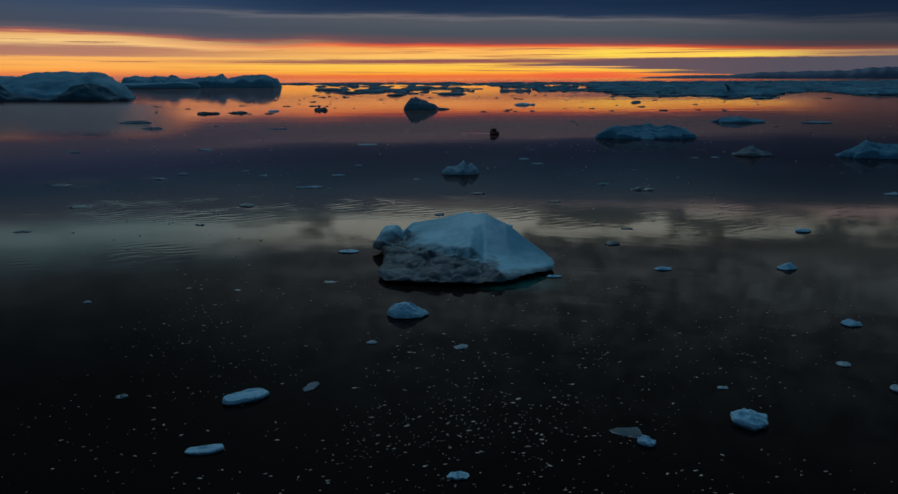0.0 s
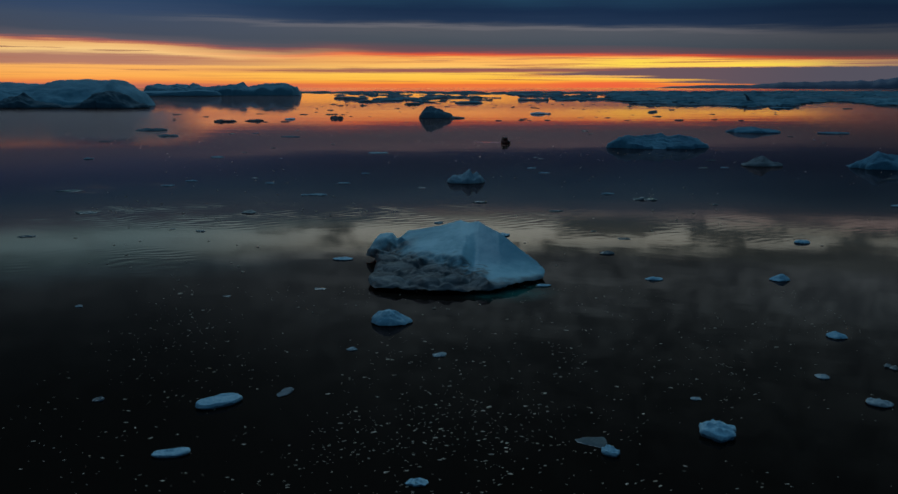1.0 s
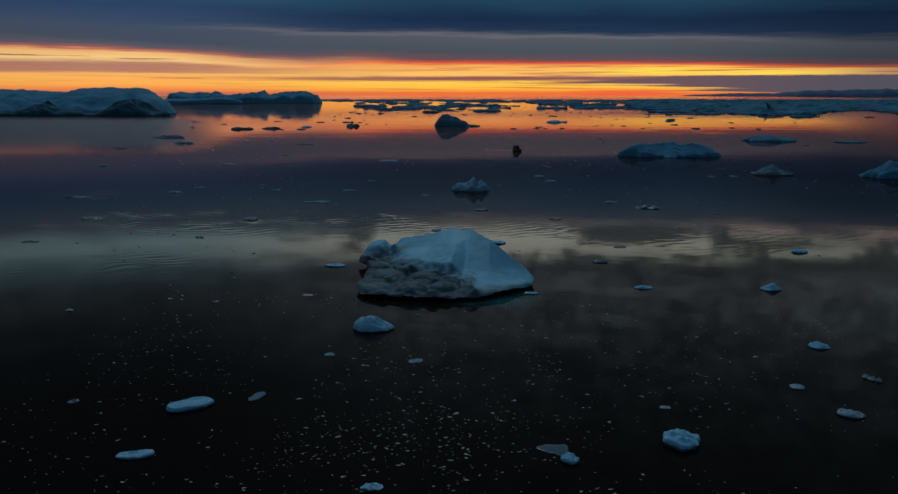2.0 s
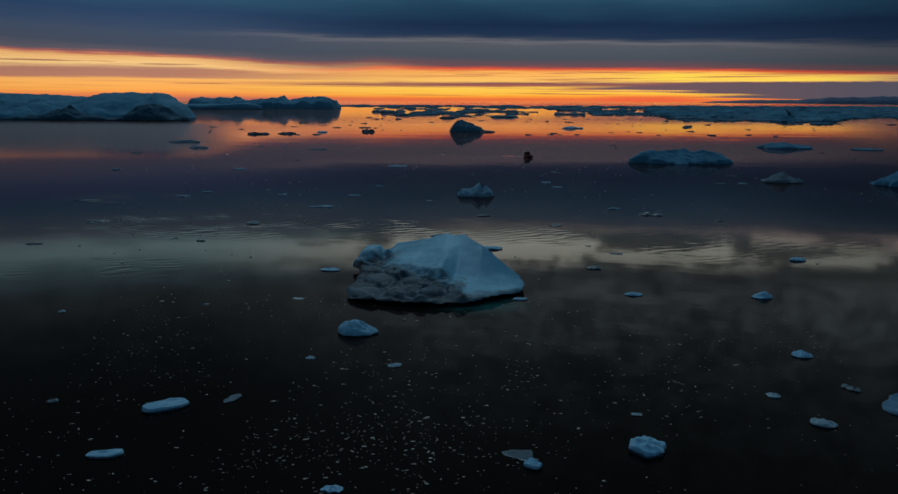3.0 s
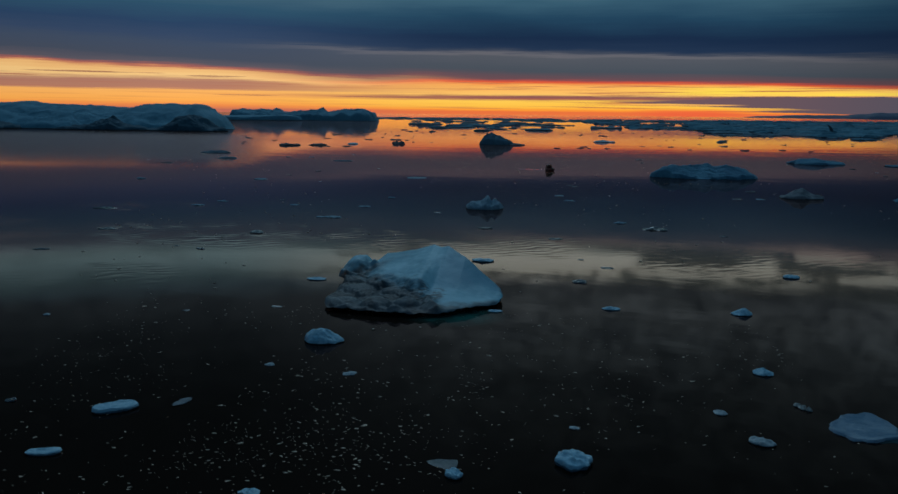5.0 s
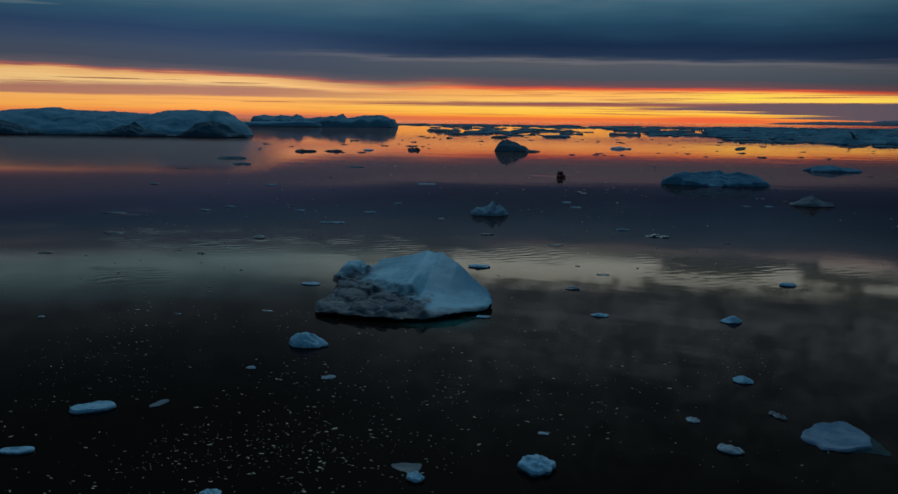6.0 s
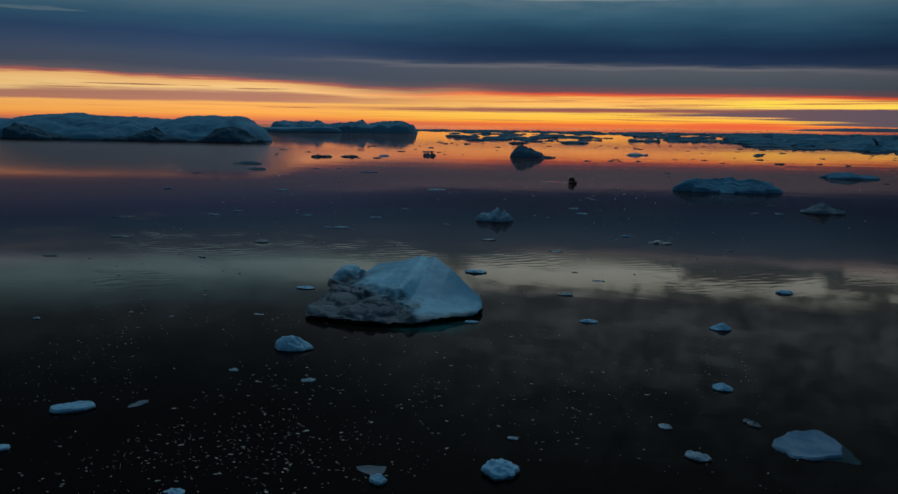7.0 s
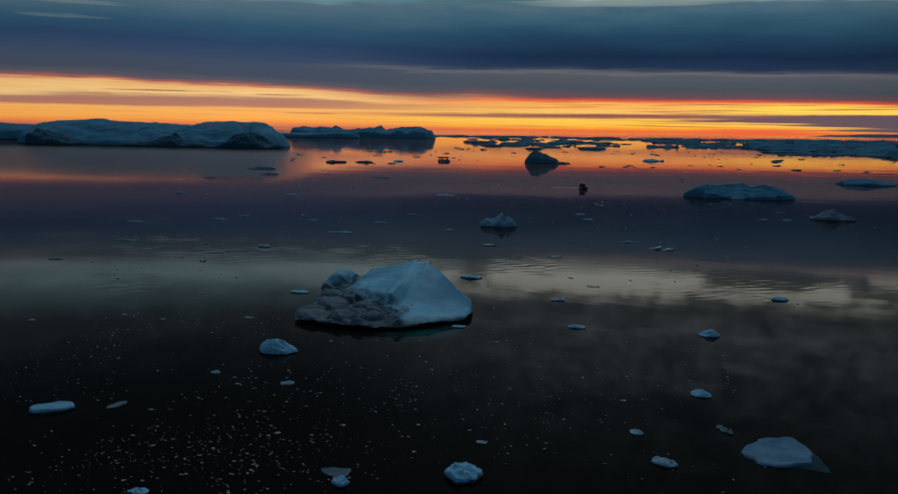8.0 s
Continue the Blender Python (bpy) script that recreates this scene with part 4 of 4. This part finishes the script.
for x, y, w, d, k in ((23.58, 50.95, 0.48, 0.42, 54), (23.82, 50.55, 0.54, 0.42, 56), (24.1, 50.25, 0.40, 0.34, 57)):
    floe(x, y, w, 0.26, d, turn=-25, seed=k, mat=DIRTY_ICE, label="small silty lump of ice in a cluster", jag=0.4, lumpy=0.5, dome=0.7, rim=0.12)

# ---- floes of the far water ------------------------------------------------------------
floe(-63.7, 112.4, 3.0, 0.23, 1.8, seed=60, jag=0.55, rim=0.12, mat=CLEAR_ICE, label="low grey floe among ripples", dome=0.6, lumpy=0.8)
floe(-39.2, 113.6, 1.8, 0.36, 1.3, seed=61, jag=0.55, rim=0.12, mat=DIRTY_ICE, label="small dark silty floe", peak=0.5, dome=0.6, lumpy=0.8)
floe(-41.3, 98.5, 1.2, 0.17, 0.9, seed=62, jag=0.55, rim=0.12, mat=CLEAR_ICE, label="small grey floe on dark water", dome=0.6, lumpy=0.8)
floe(-62.2, 94.2, 2.1, 0.16, 1.2, seed=63, jag=0.55, rim=0.12, mat=CLEAR_ICE, label="low grey floe on dark water", dome=0.6, lumpy=0.8)
floe(-32.5, 133.1, 3.0, 0.23, 1.8, seed=64, mat=CROWN_ICE, jag=0.55, rim=0.12, label="low dim blue floe on calm water", dome=0.6, lumpy=0.8)
floe(-79.1, 136.5, 4.3, 0.20, 2.4, seed=65, jag=0.55, rim=0.12, mat=CLEAR_ICE, label="low grey floe, nearly awash", dome=0.6, lumpy=0.8)
floe(-106.3, 197.3, 2.6, 0.33, 1.9, seed=66, mat=CROWN_ICE, jag=0.55, rim=0.12, label="small dim blue floe", dome=0.6, lumpy=0.8)
floe(-74.0, 202.9, 3.6, 0.29, 2.6, seed=67, mat=CROWN_ICE, jag=0.55, rim=0.12, label="small dim blue floe", dome=0.6, lumpy=0.8)
floe(-131.8, 259.2, 4.9, 0.26, 3.0, seed=68, jag=0.55, rim=0.12, mat=DARK_ICE, label="low dark floe on calm water", dome=0.6, lumpy=0.8)
floe(23.7, 129.8, 4.2, 0.33, 2.4, seed=69, jag=0.55, rim=0.12, mat=CLEAR_ICE, label="low grey floe with a light edge", dome=0.6, lumpy=0.8)
floe(18.4, 136.2, 2.3, 0.23, 1.4, seed=70, mat=CROWN_ICE, jag=0.55, rim=0.12, label="small pale blue floe", dome=0.6, lumpy=0.8)
floe(7.3, 116.6, 1.9, 0.20, 1.2, seed=71, jag=0.55, rim=0.12, mat=CLEAR_ICE, label="small grey floe on dark water", dome=0.6, lumpy=0.8)
floe(13.8, 95.4, 1.5, 0.10, 1.0, seed=72, jag=0.55, rim=0.12, mat=CLEAR_ICE, label="small grey floe, awash", dome=0.6, lumpy=0.8)
floe(-10.1, 105.8, 1.2, 0.20, 0.9, seed=73, mat=CROWN_ICE, jag=0.55, rim=0.12, label="small blue floe behind the iceberg", dome=0.6, lumpy=0.8)
floe(-19.7, 70.0, 1.0, 0.07, 0.6, seed=74, jag=0.55, rim=0.12, mat=CLEAR_ICE, label="small grey floe, awash", dome=0.6, lumpy=0.8)
floe(-27.6, 67.1, 0.7, 0.07, 0.5, seed=75, jag=0.55, rim=0.12, mat=CLEAR_ICE, label="small grey floe, awash", dome=0.6, lumpy=0.8)
floe(62.9, 123.7, 3.0, 0.33, 2.0, seed=76, mat=CROWN_ICE, jag=0.55, rim=0.12, label="pale blue floe on dark water", dome=0.6, lumpy=0.8)
floe(53.1, 181.7, 2.0, 0.20, 1.4, seed=77, mat=CROWN_ICE, jag=0.55, rim=0.12, label="small pale floe on dark water", dome=0.6, lumpy=0.8)
floe(9.9, 169.1, 2.2, 0.20, 1.4, seed=78, mat=CROWN_ICE, jag=0.55, rim=0.12, label="small pale floe on dark water", dome=0.6, lumpy=0.8)
floe(7.9, 178.7, 2.0, 0.20, 1.4, seed=79, mat=CROWN_ICE, jag=0.55, rim=0.12, label="small pale floe on dark water", dome=0.6, lumpy=0.8)
floe(-31.0, 149.7, 2.6, 0.20, 1.6, seed=80, mat=CROWN_ICE, jag=0.55, rim=0.12, label="small pale floe on dark water", dome=0.6, lumpy=0.8)
floe(-45.5, 149.0, 1.8, 0.20, 1.2, seed=81, mat=CROWN_ICE, jag=0.55, rim=0.12, label="small pale floe on dark water", dome=0.6, lumpy=0.8)
floe(-62.3, 151.9, 2.3, 0.20, 1.4, seed=82, mat=CROWN_ICE, jag=0.55, rim=0.12, label="small pale floe on dark water", dome=0.6, lumpy=0.8)
floe(-29.2, 166.4, 1.6, 0.20, 1.2, seed=83, mat=CROWN_ICE, jag=0.55, rim=0.12, label="small pale floe on dark water", dome=0.6, lumpy=0.8)
floe(-33.2, 217.5, 6.0, 0.26, 3.4, seed=84, mat=CROWN_ICE, jag=0.55, rim=0.12, label="flat dim blue floe", dome=0.6, lumpy=0.8)
floe(-138.0, 405.0, 11.0, 1.26, 8.0, seed=85, jag=0.55, rim=0.12, mat=DARK_ICE, label="dark humped floe on the orange reflection", dome=0.6, lumpy=0.9, crag=0.7)
floe(-123.5, 412.0, 9.0, 1.14, 7.0, seed=86, jag=0.55, rim=0.12, mat=DARK_ICE, label="dark humped floe on the orange reflection", dome=0.6, lumpy=0.9, crag=0.7)
floe(-110.0, 432.0, 5.6, 0.90, 5.0, seed=87, jag=0.55, rim=0.12, label="small blue floe on the orange reflection", dome=0.6, lumpy=0.9, crag=0.7)
floe(-85.2, 445.0, 7.2, 1.20, 5.0, seed=88, jag=0.55, rim=0.12, mat=DARK_ICE, label="dark floe on the orange reflection", peak=0.5, dome=0.6, lumpy=0.9, crag=0.7)
floe(37.6, 518.0, 11.5, 1.32, 8.0, seed=89, jag=0.55, rim=0.12, label="blue-grey floe on the orange reflection", dome=0.6, lumpy=0.9, crag=0.7)
floe(-142.0, 322.0, 12.0, 1.08, 8.0, seed=90, jag=0.55, rim=0.12, mat=FAR_ICE, label="dim blue floe with a dark foot", dome=0.6, lumpy=0.9, crag=0.7)
floe(-121.5, 288.0, 7.8, 0.60, 5.0, seed=91, jag=0.55, rim=0.12, mat=FAR_ICE, label="low dim blue floe on calm water", dome=0.6, lumpy=0.9, crag=0.7)
floe(-74.1, 285.9, 6.6, 0.30, 4.0, seed=92, jag=0.55, rim=0.12, mat=FAR_ICE, label="thin dim blue floe on calm water", dome=0.6, lumpy=0.9, crag=0.7)


def scatter_floes():
    """More dark floes on the glowing reflection, and pale ones on the dark water."""
    rnd = random.Random(41)
    for k in range(130):
        y = rnd.uniform(390, 800)
        x = rnd.uniform(-0.42, 0.46) * y
        if -60 < x < 5 and y < 520:
            continue
        w = rnd.choice((1.6, 2.2, 2.6, 3.0, 3.6, 5.0, 7.0))
        floe(x, y, w, rnd.uniform(0.06, 0.11) * w, 0.8 * w, seed=200 + k, mat=rnd.choice((DARK_ICE, DARK_ICE, FAR_ICE)), label="small dark floe on the glowing reflection", dome=0.6, lumpy=0.9, rim=0.1, jag=0.55, group="floes on the reflection")
    for k in range(34):
        y = rnd.uniform(100, 330)
        x = rnd.uniform(-0.55, 0.62) * y
        w = rnd.choice((0.8, 1.2, 1.6, 2.2))
        floe(x, y, w, 0.09 * w, 0.7 * w, seed=300 + k, mat=rnd.choice((CLEAR_ICE, CROWN_ICE, CLEAR_ICE)), label="small dim floe on dark water", jag=0.6, rim=0.12, group="small far floes")


scatter_floes()


# ---- brash and pack ice -------------------------------------------------------------------
def chips(name, places, mat, label, spin=0.5, flat=(0.25, 0.65)):
    """Many flat irregular chips of ice in one mesh: each (x, y, width, height)."""
    rnd = random.Random(5)
    verts, faces = [], []
    for x, y, w, h in places:
        k = rnd.choice((5, 6, 7))
        turn, squash = rnd.gauss(0.1, spin), rnd.uniform(*flat)
        start = len(verts)
        rim = [(rnd.uniform(0.7, 1.15), 2 * math.pi * (i + rnd.uniform(-0.3, 0.3)) / k) for i in range(k)]
        for scale, z in ((0.95, -0.3 * h), (1.0, 0.35 * h), (0.62, h * rnd.uniform(0.75, 1.1))):
            for d, a in rim:
                px, py = 0.5 * w * d * scale * math.cos(a), 0.5 * w * d * scale * squash * math.sin(a)
                verts.append((x + px * math.cos(turn) - py * math.sin(turn), y + px * math.sin(turn) + py * math.cos(turn), z + 0.12 * h * rnd.uniform(-1, 1) * (z > 0)))
        verts.append((x, y, h * rnd.uniform(0.8, 1.25)))
        for level in (0, 1):
            for i in range(k):
                a, b = start + level * k + i, start + level * k + (i + 1) % k
                faces.append((a, b, b + k, a + k))
        for i in range(k):
            faces.append((start + 2 * k + i, start + 2 * k + (i + 1) % k, start + 3 * k))
    me = bpy.data.meshes.new(name)
    me.from_pydata(verts, [], faces)
    me.materials.append(mat)
    return tagged(new(name, me), label, "ice fragments", kind="stuff")


def build_brash():
    rnd = random.Random(77)
    near = []
    while len(near) < 1900:
        x, y = rnd.uniform(-34, 26), rnd.uniform(31, 72)
        patch = 0.5 + 0.9 * noise.noise((x * 0.09, y * 0.09, 2.0)) + 0.5 * noise.noise((x * 0.35, y * 0.35, 6.0))
        heart = math.exp(-((x + 7.0) / 18.0) ** 2 - ((y - 38) / 12) ** 2)
        heart = max(heart, 1.8 * math.exp(-((x - 2.2) / 1.7) ** 2 - ((y - 50.5) / 4.5) ** 2))
        heart = max(heart, 0.4 * math.exp(-((x - 9.0) / 6.0) ** 2 - ((y - 53) / 7) ** 2))
        if rnd.random() < max(0.0, patch) ** 1.25 * (0.17 + 0.62 * heart):
            w = min(0.60, 0.065 + rnd.expovariate(19))
            near.append((x, y, 1.15 * w, 0.11 * w))
    # open water round the large floe
    near = [c for k, c in enumerate(near) if c[0] < 14 or c[1] > 48 or k % 4 == 0]
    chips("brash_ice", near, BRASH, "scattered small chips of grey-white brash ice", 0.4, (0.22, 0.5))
    far = []
    while len(far) < 300:
        y = rnd.uniform(62, 300)
        x = rnd.uniform(-0.6, 0.65) * y
        if noise.noise((x * 0.03, y * 0.02, 9.0)) > rnd.uniform(-0.3, 0.5) and not (-18 < x < 3 and 66 < y < 92):
            w = rnd.uniform(0.15, 0.5)
            far.append((x, y, w, 0.2 * w))
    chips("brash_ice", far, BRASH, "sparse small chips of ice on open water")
    pack = []
    while len(pack) < 6000:
        y = rnd.uniform(640, 2250)
        tan = rnd.uniform(-0.24, 0.66)
        x = tan * y
        # the ragged near edge of the field, closest to the right of the glow
        edge = float(np.interp(tan, [-0.24, -0.12, -0.06, 0.05, 0.14, 0.24, 0.30, 0.33, 0.385, 0.40, 0.47, 0.49, 0.66], [1650, 1400, 1150, 1000, 1000, 860, 780, 660, 650, 840, 860, 700, 680]))
        edge += (60 if tan > 0.17 else 200) * fbm(tan * 26, 0.5, 3, 4)
        loose = 0.08 if -0.16 < tan < 0.0 and y > 760 else 0.0
        full = 0.35 + 0.9 * fbm(x * 0.012, y * 0.004, 1.0, 4) + (0.45 if tan > 0.17 else -0.30)
        if y > 1750:
            full += 0.45
        if rnd.random() < (full if y > edge else loose):
            w = min(60.0, 4.0 + rnd.expovariate(0.11))
            pack.append((x, y, w, (1.0 if tan > 0.17 else 0.65) * rnd.uniform(0.35, 1.0) * min(3.2, 0.5 + 0.11 * w)))
    chips("pack_ice", pack, PACK_ICE, "broken field of blue-grey pack ice near the horizon", 0.15, (0.5, 0.9))


build_brash()


def build_pack_bergs():
    """Low sheets and bergs of the pack; the nearest crowd together to the right of the glow."""
    rnd = random.Random(12)
    for k in range(84):
        if k < 18:
            y = rnd.uniform(700, 900)
            x = rnd.gauss(0.285, 0.045) * y
            w, h = rnd.uniform(16, 44), rnd.uniform(1.0, 2.6)
        elif k < 50:
            y = rnd.uniform(930, 1900)
            x = rnd.uniform(0.16, 0.62) * y
            w, h = rnd.uniform(30, 90), rnd.uniform(1.6, 4.6)
        else:
            y = rnd.uniform(1000, 1900)
            x = rnd.uniform(-0.17, 0.20) * y
            w, h = rnd.uniform(12, 48), rnd.uniform(0.9, 3.2)
        berg("iceberg", x, y, w, 0.8 * w, [h * rnd.uniform(0.35, 1.0) for i in range(7)], "low blue iceberg in the pack ice", seed=400 + k, mat=FAR_ICE, rings=12, segs=64, rough=0.35, jag=0.35, rim=0.12 * h, sharp=1.5, group="icebergs in the pack ice")


build_pack_bergs()

def build_spire():
    """A dark leaning horn of ice on the pack."""
    bm = bmesh.new()
    rows = []
    for i in range(15):
        t = i / 14
        lean, z = -7.5 * t ** 1.6, 9.0 * math.sin(t * 1.45) ** 0.9
        half = 2.0 * (1 - t) ** 0.7 + 0.25
        rows.append([bm.verts.new((lean + half * math.cos(a) * (1 + 0.3 * noise.noise((t * 5, a, 1))), 0.7 * half * math.sin(a), z + 0.4 * noise.noise((t * 6, a, 3)) * (i > 0))) for a in [k * math.pi / 5 for k in range(10)]])
    for a, b in zip(rows, rows[1:]):
        for k in range(10):
            bm.faces.new((a[k], a[(k + 1) % 10], b[(k + 1) % 10], b[k]))
    bm.faces.new(rows[-1])
    ob = part("ice_spire", bm, DARK_ICE)
    ob.location, ob.scale = (303.5, 900.0, 0.6), (0.95, 0.95, 0.95)
    tagged(ob, "dark leaning horn of ice at the edge of the pack", "iceberg")


build_spire()


# ---- far coast ------------------------------------------------------------------------------
def build_coast():
    """A low mountain coast along the horizon, with one long shoreline."""
    bm = bmesh.new()
    rows = []
    for i in range(241):
        t = i / 240
        bearing = radians(12.6 + 42 * t)
        tall = float(np.interp(t, [0, 0.03, 0.08, 0.16, 0.2, 0.3, 0.4, 0.6, 0.8, 1.0], [0, 10, 17, 20, 34, 40, 62, 80, 60, 70]))
        tall *= 1 + 0.22 * fbm(t * 30, 1, 0, 5)
        row = []
        for k, (back, f) in enumerate(((0, 0.0), (12, 0.35), (30, 0.6), (60, 1.0), (90, 0.0))):
            d = 4800 + back
            row.append(bm.verts.new((d * math.sin(bearing), d * math.cos(bearing), -1.0 if f == 0 else tall * (f + 0.12 * fbm(t * 60, k * 3.1, 2, 4)))))
        rows.append(row)
    for a, b in zip(rows, rows[1:]):
        for k in range(4):
            bm.faces.new((a[k], b[k], b[k + 1], a[k + 1]))
    tagged(part("backdrop_coast", bm, COAST), "dark blue mountain coast along the horizon", "coast", kind="structure")


build_coast()


# ---- the boat and its wake ----------------------------------------------------------------------
def box(bm, x0, x1, y0, y1, z0, z1, taper=0.0):
    vs = [bm.verts.new((x * (1 - taper * (z == z1)), y, z)) for z in (z0, z1) for y in (y0, y1) for x in (x0, x1)]
    for f in ((0, 1, 3, 2), (4, 6, 7, 5), (0, 4, 5, 1), (2, 3, 7, 6), (0, 2, 6, 4), (1, 5, 7, 3)):
        bm.faces.new([vs[i] for i in f])


def build_boat():
    boat = new("motor_boat")
    boat.location, boat.rotation_euler, boat.scale = (4.4, 258.0, 0), (0, 0, radians(24)), (0.82, 0.82, 0.82)
    bm = bmesh.new()
    rows = []
    for i in range(13):
        t = i / 12
        half = 1.2 * (1 - max(0.0, (t - 0.45) / 0.55) ** 2.2) + 0.02
        sheer = 0.95 + 0.5 * t * t
        y = -3.2 + 6.4 * t
        rows.append([bm.verts.new(p) for p in ((-half, y, sheer), (-0.86 * half, y, 0.2), (0, y, -0.3 + 0.25 * t ** 3), (0.86 * half, y, 0.2), (half, y, sheer), (0.86 * half, y, sheer - 0.06), (0, y, sheer - 0.25), (-0.86 * half, y, sheer - 0.06))])
    for a, b in zip(rows, rows[1:]):
        for k in range(8):
            bm.faces.new((a[k], b[k], b[(k + 1) % 8], a[(k + 1) % 8]))
    bm.faces.new(rows[0]), bm.faces.new(rows[-1])
    part("hull", bm, HULL, boat, "dark red painted hull")
    bm = bmesh.new()
    box(bm, -0.9, 0.9, -1.2, 1.1, 0.9, 2.25, 0.1)
    bmesh.ops.bevel(bm, geom=bm.edges[:], offset=0.06, segments=2, affect="EDGES")
    cabin = part("cabin", bm, CABIN, boat)
    for x0, x1 in ((-0.74, -0.06), (0.06, 0.74)):
        for y0, y1 in ((1.06, 1.13), (-1.23, -1.16)):
            bm = bmesh.new()
            box(bm, x0, x1, y0, y1, 1.55, 2.05)
            part("window", bm, GLASS, cabin)
    bm = bmesh.new()
    bmesh.ops.create_cone(bm, cap_ends=True, segments=10, radius1=0.05, radius2=0.03, depth=1.6, matrix=Matrix.Translation((0.1, -0.2, 3.0)))
    part("mast", bm, STEEL, boat)
    bm = bmesh.new()
    box(bm, -0.3, 0.3, -3.65, -3.2, 0.1, 1.25)
    bmesh.ops.bevel(bm, geom=bm.edges[:], offset=0.08, segments=2, affect="EDGES")
    part("outboard_motor", bm, STEEL, boat)
    tagged(boat, "small dark red motor boat with cabin, under way", "boat")


build_boat()


def build_wake():
    """Low swells that spread behind the boat."""
    bm = bmesh.new()
    for x0, y0, dx, dy, wide, tall in ((5.4, 257.6, 1.0, 0.04, 1.8, 0.018), (3.0, 258.5, -1.0, 0.42, 1.5, 0.012)):
        rows = []
        for i in range(31):
            t = i / 30
            cx, cy = x0 + 9 * t * dx, y0 + 9 * t * dy + 0.3 * math.sin(5 * t)
            h = tall * math.sin(math.pi * min(1, t * 1.0)) ** 0.6
            rows.append([bm.verts.new((cx, cy + wide * v, 0.004 + h * ((v + 1) / 0.6 if v < -0.4 else (1 - v) / 1.4) - 0.006 * (abs(v) == 1))) for v in (-1, -0.8, -0.6, -0.4, 0, 0.5, 1)])
        for a, b in zip(rows, rows[1:]):
            for k in range(6):
                bm.faces.new((a[k], b[k], b[k + 1], a[k + 1]))
    tagged(part("water_wake", bm, WATER), "low dark wake trailing the motor boat", "wake", kind="structure")


build_wake()
